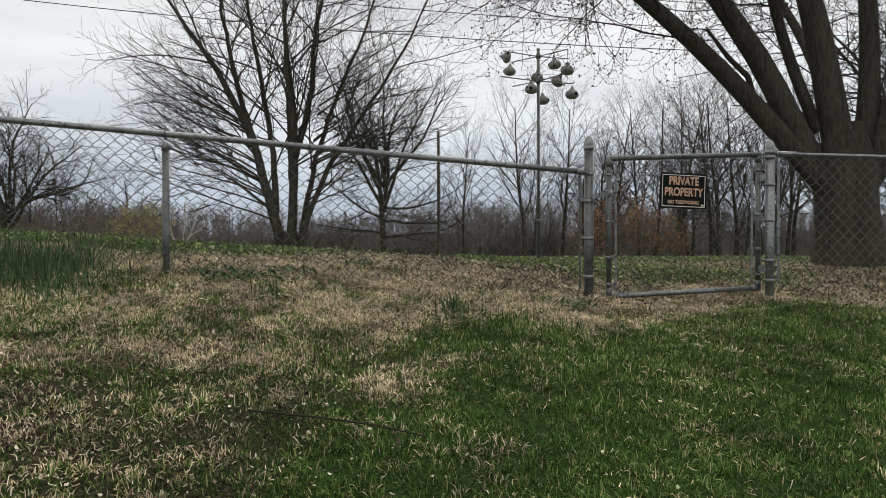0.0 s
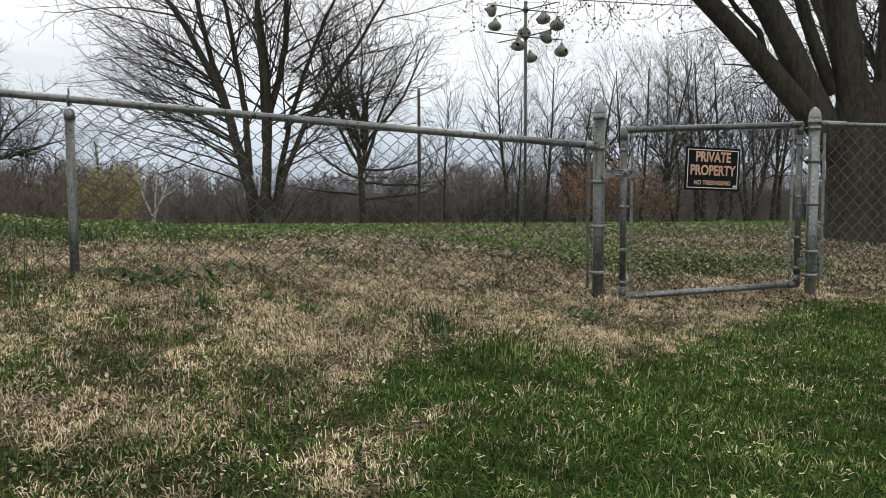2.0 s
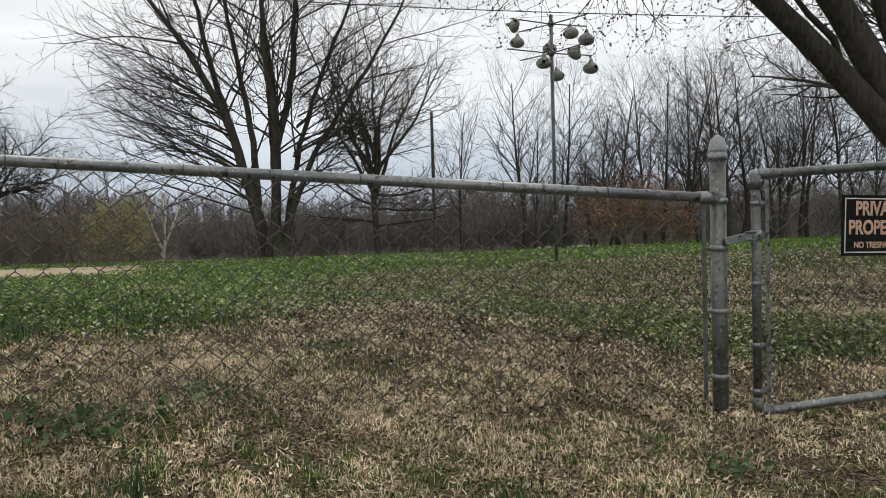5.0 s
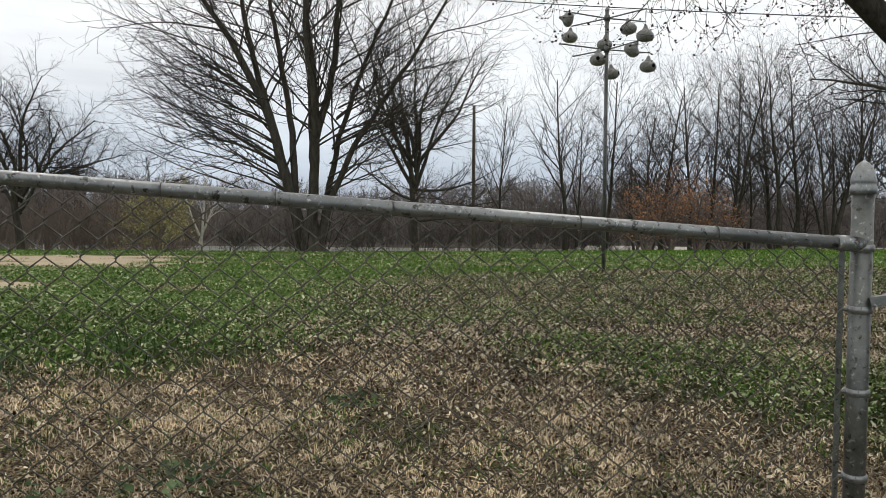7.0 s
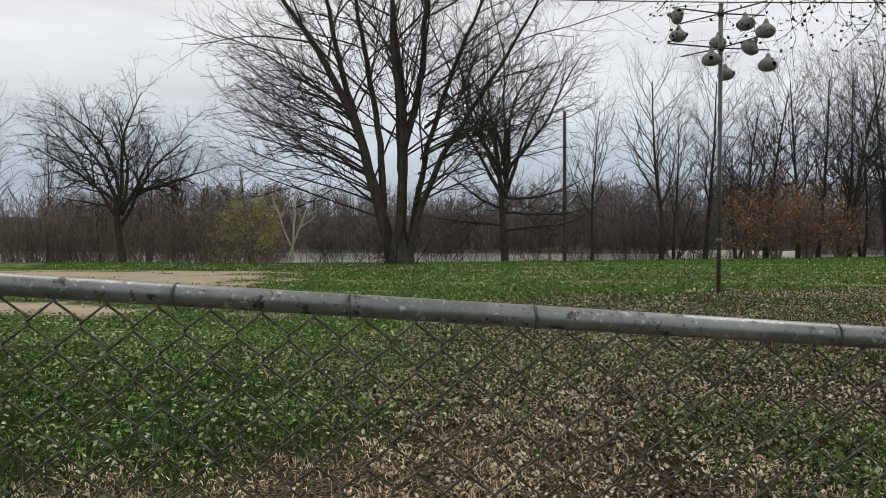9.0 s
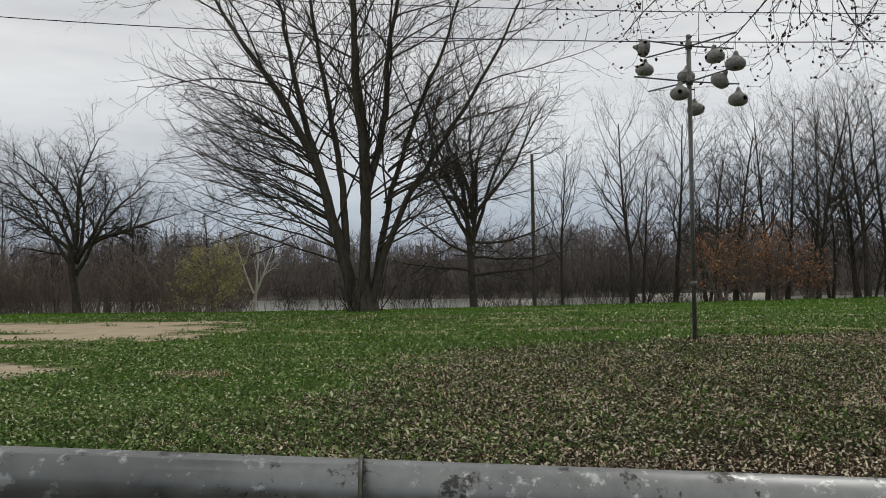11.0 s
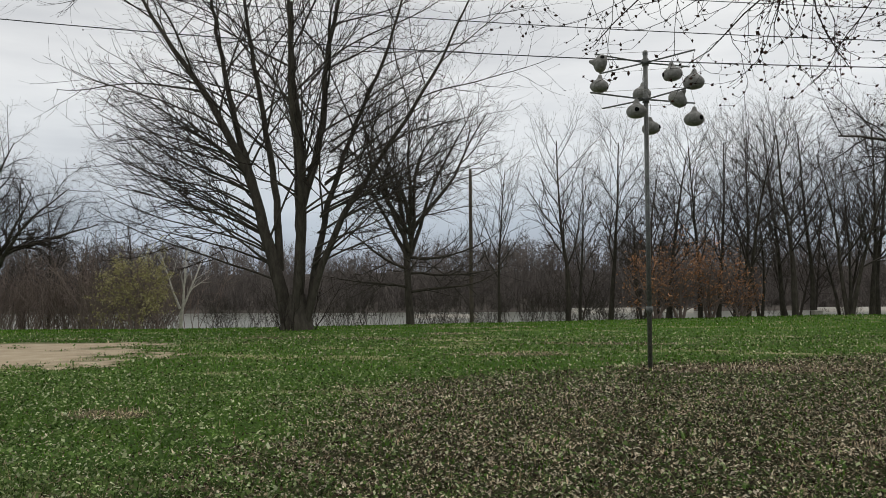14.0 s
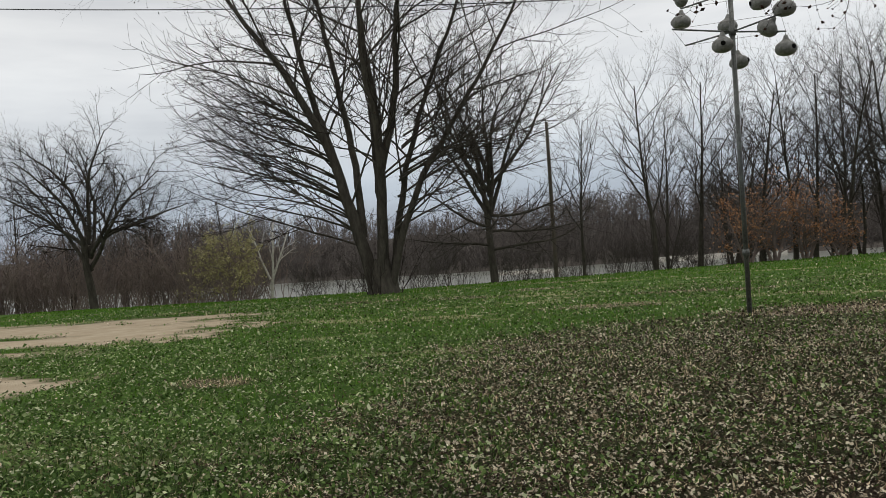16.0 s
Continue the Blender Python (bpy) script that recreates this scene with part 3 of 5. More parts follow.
# gate
G_L, G_R = Vector((1.031, 6.655, 2.212)), Vector((2.125, 6.955, 2.262))
G_LB, G_RB = Vector((1.031, 6.655, 1.290)), Vector((2.125, 6.955, 1.325))
gate = thing("gate", pose(1.55, 6.8, 1.30), "closed chain-link gate in a galvanised tube frame", "gate")
gi = gate.matrix_basis.inverted()
for name, p, q in (("frame_top", G_L, G_R), ("frame_bottom", G_LB, G_RB), ("frame_side", G_L, G_LB), ("frame_side", G_R, G_RB)):
    part(name, rod(gi @ p, gi @ q, 0.0178, 14), GALV if name == "frame_bottom" else GALV_OLD, gate, smooth=True)
for p in (G_L, G_R, G_LB, G_RB):
    bm = bmesh.new()
    bmesh.ops.create_uvsphere(bm, u_segments=12, v_segments=8, radius=0.0205, matrix=Matrix.Translation(gi @ p))
    elbow = part("corner_elbow", bm, GALV, gate, smooth=True)
    side = (G_R - G_L).normalized() * (1 if p in (G_L, G_LB) else -1)
    down = Vector((0, 0, -1 if p in (G_L, G_R) else 1))
    part("elbow_sleeve", rod(gi @ p, gi @ (p + side * 0.062), 0.0205, 14), GALV_OLD, elbow, smooth=True)
    part("elbow_sleeve", rod(gi @ p, gi @ (p + down * 0.058), 0.0205, 14), GALV_OLD, elbow, smooth=True)
along = (G_R - G_L).normalized()
for base in (G_L + along * 0.05, G_R - along * 0.05):
    part("tension_bar", box(0.014, 0.005, 0.87, Matrix.Translation(gi @ (base - Vector((0, 0, 0.46))))), GALV, gate)
for corner, sgn in ((G_L, 1), (G_R, -1)):
    for dz in (0.11, 0.42, 0.66, 0.84):
        clamp = part("tension_band", lathe([(0.0180, -0.009), (0.0205, -0.009), (0.0205, 0.009), (0.0180, 0.009)], 14), GALV, gate, m=gi @ Matrix.Translation(corner - Vector((0, 0, dz))), smooth=True)
        part("band_tab", box(0.036, 0.004, 0.016, Matrix.Translation((sgn * 0.036, 0, 0)) @ pose(0, 0, 0, 0, 0, 15), 0.001), GALV_OLD, clamp)
fork_m = gi @ Matrix.Translation(G_L + Vector((0, 0, -0.235))) @ pose(0, 0, 0, 0, 0, 15)
latch = part("latch_fork", lathe([(0.0180, -0.022), (0.0225, -0.020), (0.0225, 0.020), (0.0180, 0.022)], 16), GALV, gate, m=fork_m, smooth=True)
for dz in (-0.014, 0.014):
    part("fork_prong", rod((-0.012, -0.020, dz), (-0.058, -0.014, dz), 0.0045, 8), GALV_OLD, latch)
part("fork_bolt", rod((0.0, -0.034, 0), (0.0, -0.020, 0), 0.008, 8), GALV_OLD, latch)
part("catch", box(0.016, 0.010, 0.046, Matrix.Translation((-0.026, -0.020, -0.034)), 0.003), GALV_OLD, latch)
part("fork_ear", box(0.030, 0.004, 0.026, Matrix.Translation((0.032, -0.004, 0)), 0.001), GALV_OLD, latch)
link_mesh(gate, G_L + along * 0.05 - Vector((0, 0, 0.02)), G_R - along * 0.04 - Vector((0, 0, 0.02)), wire_mesh(21))

# sign
sign_m = Matrix.Translation((1.556, 6.768, 1.999)) @ pose(0, 0, 0, 0, 2.0, 16.0)
sign = thing("warning_sign", sign_m, "black PRIVATE PROPERTY sign with faded orange letters on a gate", "sign")
part("plate", box(0.352, 0.003, 0.240, None, 0.0012), SIGN_BLACK, sign)
for w, h, x, z in ((0.326, 0.005, 0, 0.106), (0.326, 0.005, 0, -0.106), (0.005, 0.217, 0.1605, 0), (0.005, 0.217, -0.1605, 0)):
    part("border_line", box(w, 0.001, h, Matrix.Translation((x, -0.0024, z))), SIGN_WHITE, sign)
for text, size, z, width in (("PRIVATE", 0.078, 0.042, 0.225), ("PROPERTY", 0.078, -0.033, 0.292), ("NO TRESPASSING", 0.034, -0.088, 0.235)):
    cu = bpy.data.curves.new("lettering", "FONT")
    cu.body, cu.size, cu.align_x, cu.extrude, cu.offset = text, size, "CENTER", 0.0006, 0.0026 if size > 0.05 else 0.0010
    ob = new("lettering", cu)
    ob.parent = sign
    bpy.context.view_layer.update()
    sx = width / max(ob.dimensions.x, 0.01)
    ob.matrix_basis = Matrix.Translation((0, -0.0026, z)) @ pose(0, 0, 0, 90) @ Matrix.Diagonal((sx, 0.98, 1, 1))
    cu.materials.append(SIGN_ORANGE)
part("sticker", box(0.02, 0.001, 0.014, Matrix.Translation((0.145, -0.0026, -0.094))), SIGN_WHITE, sign)

# ---- gourd rack ----
POLE = Vector((1.413, 16.72, 1.20))
rack = thing("gourd_rack", Matrix.Translation(POLE), "tall steel bird-house pole with two tiers of crossed arms", "pole rack")
part("pole", rod((0, 0, -0.4), (0, 0, 4.15), 0.030, 14), GALV_OLD, rack, smooth=True)
part("pole_cap", lathe([(0.034, 4.13), (0.034, 4.17), (0.02, 4.185), (0.003, 4.19)], 14), GALV_OLD, rack)
part("collar", rod((0, 0, 0.75), (0, 0, 0.83), 0.042, 14), GALV_OLD, rack, smooth=True)
ARMS = {0: ((-0.70, -0.36), (-0.50, 0.62), (0.53, -0.44), (0.66, 0.38)), 1: ((-0.76, -0.34), (-0.47, 0.66), (0.44, -0.52), (0.74, 0.44))}
TIERS = (4.025, 3.54)
for tier, z in enumerate(TIERS):
    part("hub", rod((0, 0, z - 0.045), (0, 0, z + 0.045), 0.045, 12), GALV_OLD, rack, smooth=True)
    ends = []
    for dx, dy in ARMS[tier]:
        part("arm", rod((0.03 * dx, 0.03 * dy, z), (dx, dy, z + 0.03), 0.011, 8), GALV_OLD, rack, smooth=True)
        ends.append((dx, dy, z + 0.03))
    order = (0, 1, 3, 2, 0)
    for a, b in zip(order, order[1:]):
        part("guy_wire", rod(ends[a], ends[b], 0.0025, 5), WIRE, rack)

gourd_profile = [(0.012, -0.098), (0.06, -0.096), (0.104, -0.078), (0.130, -0.042), (0.135, -0.010), (0.124, 0.028), (0.094, 0.060), (0.058, 0.082), (0.038, 0.108), (0.029, 0.138), (0.021, 0.156), (0.006, 0.162)]
# place from the pole, tilt, turn of the entrance hole, size
GOURDS = ((-0.64, -0.38, 3.93, -78, 300, 0.90), (-0.54, 0.43, 3.84, 4, 160, 0.98), (0.30, -0.21, 3.82, -6, 190, 0.98), (0.52, -0.39, 3.67, 3, 120, 1.02), (0.0, 0.26, 3.68, 5, 30, 0.95),
          (-0.145, -0.12, 3.37, 0, 262, 1.02), (0.33, -0.36, 3.46, 38, 350, 0.95), (0.70, 0.33, 3.34, 2, 300, 1.04), (0.12, 0.30, 3.22, -5, 330, 0.95))
for gx, gy, gz_, tilt, hole, size in GOURDS:
    size = 0.96 * size
    m = Matrix.Translation(POLE + Vector((gx, gy, gz_))) @ pose(0, 0, 0, 0, tilt, 0) @ Matrix.Diagonal((size, size, size, 1))
    g = thing("gourd", m, "pale grey hollow gourd bird house hanging from an arm", "bird house", "hanging gourds")
    part("shell", lathe(gourd_profile, 20), GOURD, g, smooth=True)
    a = radians(hole)
    part("entrance_hole", rod((0.11 * math.cos(a), 0.11 * math.sin(a), -0.008), (0.1365 * math.cos(a), 0.1365 * math.sin(a), -0.008), 0.030, 14), HOLE, g)
    top = m.inverted() @ (POLE + Vector((gx, gy, TIERS[0] if gz_ > 3.45 else TIERS[1])))
    part("hanger", rod((0, 0, 0.15), top, 0.003, 5), WIRE, g)

# ---- trees ----


class Grow:
    """Grows limbs as tapering tubes, level by level."""

    def __init__(self, seed, levels):
        self.rng, self.levels = np.random.default_rng(seed), levels
        self.tubes = [[] for _ in range(len(levels) + 1)]
        self.tips = []

    def limb(self, p, d, length, r, level):
        lv = self.levels[level]
        rng = self.rng
        n = lv["segs"]
        p, d = np.array(p, float), np.array(d, float)
        d /= np.linalg.norm(d)
        pts, dirs = [p], [d]
        step = length / n
        for i in range(n):
            s = i / n
            d = d + rng.normal(0, lv["wob"], 3)
            d[2] += lv["up"][0] * (1 - s) + lv["up"][1] * s
            d = d / np.linalg.norm(d)
            p = p + d * step
            pts.append(p)
            dirs.append(d)
        rad = r * (lv["taper"] + (1 - lv["taper"]) * (1 - np.linspace(0, 1, n + 1)) ** (1.5 if level == 0 else 1.0))
        self.tubes[level].append((np.array(pts), rad, lv["sides"]))
        self.spread(np.array(pts), np.array(dirs), rad, length, level)

    def spread(self, pts, dirs, rad, length, level):
        if level + 1 >= len(self.levels):
            self.tips.append((pts[-1], dirs[-1]))
            return
        lv, nx, rng = self.levels[level], self.levels[level + 1], self.rng
        n = len(pts) - 1
        turn = rng.uniform(0, 6.28)
        for k in range(lv["kids"]):
            s = lv["from"] + (1 - lv["from"]) * (k + rng.uniform(0.1, 0.9)) / lv["kids"]
            i = min(int(s * n), n - 1)
            f = s * n - i
            q = pts[i] * (1 - f) + pts[i + 1] * f
            d = dirs[i]
            ref = np.array((0.0, 0, 1)) if abs(d[2]) < 0.9 else np.array((1.0, 0, 0))
            a = np.cross(d, ref)
            a /= np.linalg.norm(a)
            b = np.cross(d, a)
            turn += 2.4 + rng.normal(0, 0.4)
            ang = radians(lv["angle"] + rng.normal(0, 7))
            e = d * math.cos(ang) + (a * math.cos(turn) + b * math.sin(turn)) * math.sin(ang)
            ln = length * lv["ratio"] * (1.12 - lv["fall"] * s) * rng.uniform(0.75, 1.2)
            self.limb(q, e, ln, min(rad[i] * lv["rr"], nx.get("rmax", 9)), level + 1)


def L(segs, wob, up, taper, sides, kids=0, angle=40, ratio=0.5, fall=0.5, start=0.2, rr=0.5, rmax=9):
    return {"segs": segs, "wob": wob, "up": up, "taper": taper, "sides": sides, "kids": kids, "angle": angle, "ratio": ratio, "fall": fall, "from": start, "rr": rr, "rmax": rmax}


def tree_parts(parent, g, split, bark, twig):
    wood = [t for lv in g.tubes[:split] for t in lv]
    fine = [t for lv in g.tubes[split:] for t in lv]
    under("trunk", tube_mesh("trunk", wood, bark), parent)
    under("crown", tube_mesh("crown", fine, twig, False), parent)


def bud_mesh(name, places, size, material, rng, flat=False):
    """Small clumps: a stretched octahedron, or a folded leaf, at each place."""
    n = len(places)
    c = np.asarray(places)
    d = rng.normal(0, 1, (n, 3))
    d /= np.linalg.norm(d, axis=1)[:, None]
    a = np.cross(d, rng.normal(0, 1, (n, 3)))
    a /= np.linalg.norm(a, axis=1)[:, None]
    b = np.cross(d, a)
    s = (size * rng.uniform(0.6, 1.4, n))[:, None]
    if flat:
        v = np.stack([c - d * s, c + a * s * 0.55 + b * s * 0.15, c + d * s, c - a * s * 0.55 + b * s * 0.15], 1).reshape(-1, 3)
        i = np.arange(n)[:, None] * 4
        f = np.concatenate([i + np.array([[0, 1, 2]]), i + np.array([[0, 2, 3]])])
        return mesh_np(name, v, f, material)
    v = np.stack([c - d * s, c + a * s * 0.7, c - a * s * 0.35 + b * s * 0.6, c - a * s * 0.35 - b * s * 0.6, c + d * s], 1).reshape(-1, 3)
    i = np.arange(n)[:, None] * 5
    f = np.concatenate([i + np.array([t]) for t in ((0, 2, 1), (0, 3, 2), (0, 1, 3), (4, 1, 2), (4, 2, 3), (4, 3, 1))])
    return mesh_np(name, v, f, material)


# the many-stemmed maple at the edge of the lawn
def many_stemmed_maple():
    x, y = -6.43, 28.95
    t = thing("maple_tree", pose(x, y, float(land(x, y)) - 0.05), "large bare many-stemmed maple with upswept branches on the lawn", "tree")
    g = Grow(11, [
        L(16, 0.03, (0.0, 0.0), 0.10, 10, 13, 44, 0.40, 0.34, 0.30, 0.42),
        L(12, 0.050, (-0.050, 0.060), 0.25, 5, 10, 40, 0.34, 0.30, 0.20, 0.60, 0.037),
        L(6, 0.075, (-0.02, 0.12), 0.45, 3, 4, 38, 0.38, 0.3, 0.20, 0.75, 0.0165),
        L(3, 0.09, (0.05, 0.26), 0.7, 3, 0, 36, 0.4, 0.3, 0.15, 0.8, 0.0120),
    ])
    # each stem: its way (sideways, deep, up), its two radii, and where its branches begin
    stems = (
        (((-0.24, 0, 0), (-0.48, 0, 1.3), (-0.92, 0, 2.8), (-1.42, 0, 4.7), (-2.5, -0.1, 6.8), (-3.8, -0.2, 8.6), (-4.6, -0.2, 9.9), (-5.6, -0.2, 11.6)), 0.22, 0.022, 0.20),
        (((-1.15, 0.05, 3.7), (-1.55, 0.2, 5.0), (-2.1, 0.35, 6.7), (-2.7, 0.6, 9.4), (-3.1, 0.8, 12.0)), 0.13, 0.03, 0.10),
        (((-0.55, 0.1, 1.8), (-0.66, 0.3, 3.8), (-1.2, 0.5, 6.9), (-1.75, 0.7, 9.5), (-2.1, 0.9, 12.8)), 0.13, 0.03, 0.22),
        (((-0.02, 0.05, 0), (0.05, 0.0, 1.5), (0.18, 0.0, 4.2), (0.07, -0.1, 6.15), (-0.12, -0.2, 8.2), (-0.3, -0.3, 13.0)), 0.20, 0.022, 0.30),
        (((0.16, 0.0, 3.7), (0.42, 0.05, 4.8), (0.75, 0.1, 5.9), (0.88, 0.2, 8.4), (1.3, 0.3, 10.2), (1.7, 0.3, 12.8)), 0.13, 0.03, 0.12),
        (((0.22, -0.1, 0.0), (0.55, -0.15, 1.3), (1.1, -0.2, 2.75), (2.2, -0.3, 4.6), (3.1, -0.3, 5.8), (4.3, -0.2, 7.8), (5.2, 0.0, 9.8)), 0.125, 0.025, 0.28),
        (((0.26, 0.1, 0.2), (0.50, 0.2, 2.0), (0.90, 0.3, 3.9), (1.65, 0.4, 6.15), (2.6, 0.5, 8.2), (3.3, 0.5, 10.6)), 0.12, 0.03, 0.24),
        (((0.02, 0.2, 0.0), (-0.1, 0.6, 2.2), (-0.35, 1.4, 4.6), (-0.7, 2.4, 7.4), (-1.0, 3.2, 11.0)), 0.13, 0.03, 0.24),
        (((-0.05, -0.2, 0.0), (0.25, -0.5, 2.2), (0.45, -1.1, 4.4), (0.3, -2.0, 7.0), (0.6, -2.8, 10.4)), 0.11, 0.025, 0.28),
    )
    for pts, r0, r1, start in stems:
        pts = np.array(pts, float)
        s = np.concatenate([[0], np.cumsum(np.linalg.norm(np.diff(pts, axis=0), axis=1))])
        u = np.linspace(0, s[-1], 22)
        q = np.stack([np.interp(u, s, pts[:, k]) for k in range(3)], -1)
        for _ in range(2):
            q[1:-1] = (q[:-2] + 2 * q[1:-1] + q[2:]) / 4
        q[2:-1] += g.rng.normal(0, 0.02, (19, 3))
        d = np.gradient(q, axis=0)
        d /= np.linalg.norm(d, axis=1)[:, None]
        rad = r1 + (r0 - r1) * (1 - np.linspace(0, 1, 22)) ** 1.15
        g.tubes[0].append((q, rad, 10))
        g.levels[0]["from"] = start
        g.spread(q, d, rad, s[-1], 0)
    # long low limbs that arch out, hang level and turn up at their ends
    for k in range(42):
        side = k % 3
        a = radians((180, 180, 5)[side] + g.rng.normal(0, 30))
        z = 1.7 + 3.8 * k / 42 + g.rng.uniform(-0.3, 0.3)
        ox = -0.25 - 0.27 * z if side < 2 else 0.15 + 0.16 * z
        ln = (5.6 - 0.22 * z if side < 2 else 4.4 - 0.2 * z) * g.rng.uniform(0.85, 1.12)
        g.limb((ox, 0, z), (math.cos(a), math.sin(a), 0.60), ln, 0.036, 1)
    # thin straight shoots round the foot
    for k in range(9):
        a = g.rng.uniform(0, 6.28)
        g.limb((0.5 * math.cos(a), 0.45 * math.sin(a), -0.05), (0.35 * math.cos(a), 0.35 * math.sin(a), 1.0), g.rng.uniform(0.4, 1.9), 0.018, 2)
    g.tubes[0].append((np.array([(0, 0, -0.3), (0, 0, 0.1), (0, 0, 0.5), (0, 0, 1.1)]), [0.62, 0.50, 0.38, 0.22], 14))
    tree_parts(t, g, 2, BARK_FAR, TWIG)
    rng = np.random.default_rng(3)
    tips = [p for p, _ in g.tips[::2]]
    tagged(under("bud_spray", bud_mesh("bud_spray", tips, 0.024, BUD, rng), t), kind="stuff")


many_stemmed_maple()


# the thick maple beside the gate
def gate_maple():
    x, y = 5.25, 12.0
    z0 = float(land(x, y))
    t = thing("maple_tree", pose(x, y, z0), "old dark maple with thick spreading limbs and budding twigs", "tree")
    g = Grow(23, [
        L(10, 0.03, (0.0, 0.02), 0.45, 14, 0),
        L(12, 0.045, (0.03, -0.02), 0.25, 10, 12, 48, 0.34, 0.3, 0.30, 0.30),
        L(9, 0.16, (-0.10, 0.10), 0.4, 5, 8, 46, 0.42, 0.3, 0.12, 0.55, 0.0125),
        L(7, 0.20, (-0.20, 0.28), 0.6, 3, 5, 46, 0.36, 0.3, 0.25, 0.75, 0.0068),
        L(4, 0.26, (-0.06, 0.45), 0.7, 3, 0, 40, 0.4, 0.3, 0.2, 0.8, 0.0054),
    ])
    h = 1.9
    trunk = np.array([(-0.06, 0, -0.4), (-0.06, 0, 0.0), (-0.07, 0, 0.25), (-0.12, 0, 0.7), (-0.14, 0, 1.3), (-0.14, 0, h)])
    g.tubes[0].append((trunk, [0.62, 0.52, 0.45, 0.40, 0.39, 0.24], 18))
    # way of each limb, its two radii, and how many long sprays hang from it
    limbs = (
        (((-0.35, -0.05, 0.95), (-0.92, -0.1, 1.60), (-1.32, -0.15, 2.06), (-2.16, -0.2, 2.92), (-2.72, -0.25, 3.40), (-3.12, -0.3, 3.70), (-3.7, -0.3, 4.3), (-4.5, -0.1, 5.0), (-5.5, 0.3, 5.6), (-6.6, 0.8, 5.9)), 0.15, 0.035, 62),
        (((-0.35, 0.0, 1.0), (-0.80, 0.0, 1.75), (-1.06, 0.0, 2.40), (-1.45, 0.0, 3.06), (-1.77, 0.05, 3.52), (-2.2, 0.2, 4.3), (-2.8, 0.6, 5.4), (-3.6, 1.2, 6.4), (-4.5, 1.8, 7.0)), 0.185, 0.045, 44),
        (((-0.45, 0.1, 1.8), (-0.60, 0.1, 2.15), (-0.86, 0.1, 2.83), (-1.04, 0.05, 3.36), (-1.4, -0.3, 4.3), (-1.9, -0.9, 5.4), (-2.5, -1.4, 6.2)), 0.085, 0.035, 14),
        (((-0.15, 0.0, 1.2), (-0.30, 0.02, 2.07), (-0.42, 0.05, 2.83), (-0.56, 0.1, 3.58), (-0.85, 0.5, 5.0), (-1.3, 1.4, 6.6), (-2.0, 2.2, 7.8)), 0.21, 0.055, 18),
        (((0.05, 0.12, 1.2), (0.22, 0.12, 1.84), (0.24, 0.12, 2.67), (0.25, 0.2, 3.57), (0.3, 0.5, 5.0), (0.4, 1.0, 7.5)), 0.16, 0.045, 4),
        (((0.1, 0.0, 1.1), (0.42, -0.02, 2.0), (0.62, -0.05, 2.8), (0.85, -0.1, 3.7), (1.3, -0.4, 5.2), (1.8, -0.9, 6.8)), 0.13, 0.045, 2),
        (((0.15, 0.1, 1.0), (0.62, 0.1, 1.75), (1.2, 0.2, 2.35), (2.0, 0.4, 3.3), (2.8, 0.6, 4.6), (3.8, 0.8, 5.8)), 0.15, 0.045, 2),
        (((0.1, 0.4, 1.2), (0.2, 1.2, 2.2), (0.3, 2.0, 3.2), (0.2, 2.8, 4.2), (-0.1, 3.4, 5.2), (-0.5, 3.8, 6.2)), 0.12, 0.035, 8),
    )
    for pts, r0, r1, sprays in limbs:
        pts = np.array(pts, float)
        s = np.concatenate([[0], np.cumsum(np.linalg.norm(np.diff(pts, axis=0), axis=1))])
        u = np.linspace(0, s[-1], 16)
        q = np.stack([np.interp(u, s, pts[:, k]) for k in range(3)], -1)
        q[1:-1] = (q[:-2] + 2 * q[1:-1] + q[2:]) / 4
        d = np.gradient(q, axis=0)
        d /= np.linalg.norm(d, axis=1)[:, None]
        rad = np.linspace(r0, r1, 16)
        g.tubes[1].append((q, rad, 12))
        g.spread(q, d, rad, s[-1], 1)
        # long sprays that arch out, hang and turn up at their ends
        for k in range(sprays):
            i = int(g.rng.integers(7, 16))
            a = g.rng.uniform(0, 6.28)
            g.limb(q[i], (math.cos(a) - 0.45, 0.8 * math.sin(a), g.rng.uniform(-0.1, 0.35)), g.rng.uniform(1.4, 2.6), 0.010, 2)
    # a spur on the lowest limb
    g.tubes[2].append((np.array([(-1.42, -0.15, 2.25), (-1.5, -0.2, 2.5), (-1.78, -0.25, 2.75), (-2.05, -0.25, 3.12)]), [0.05, 0.04, 0.032, 0.02], 7))
    tree_parts(t, g, 2, BARK, TWIG)
    rng = np.random.default_rng(5)
    tips = []
    for pts, rad, k in g.tubes[4]:
        tips += [pts[-1], pts[2]]
    tagged(under("bud_spray", bud_mesh("bud_spray", tips, 0.017, BUD, rng), t), kind="stuff")


gate_maple()


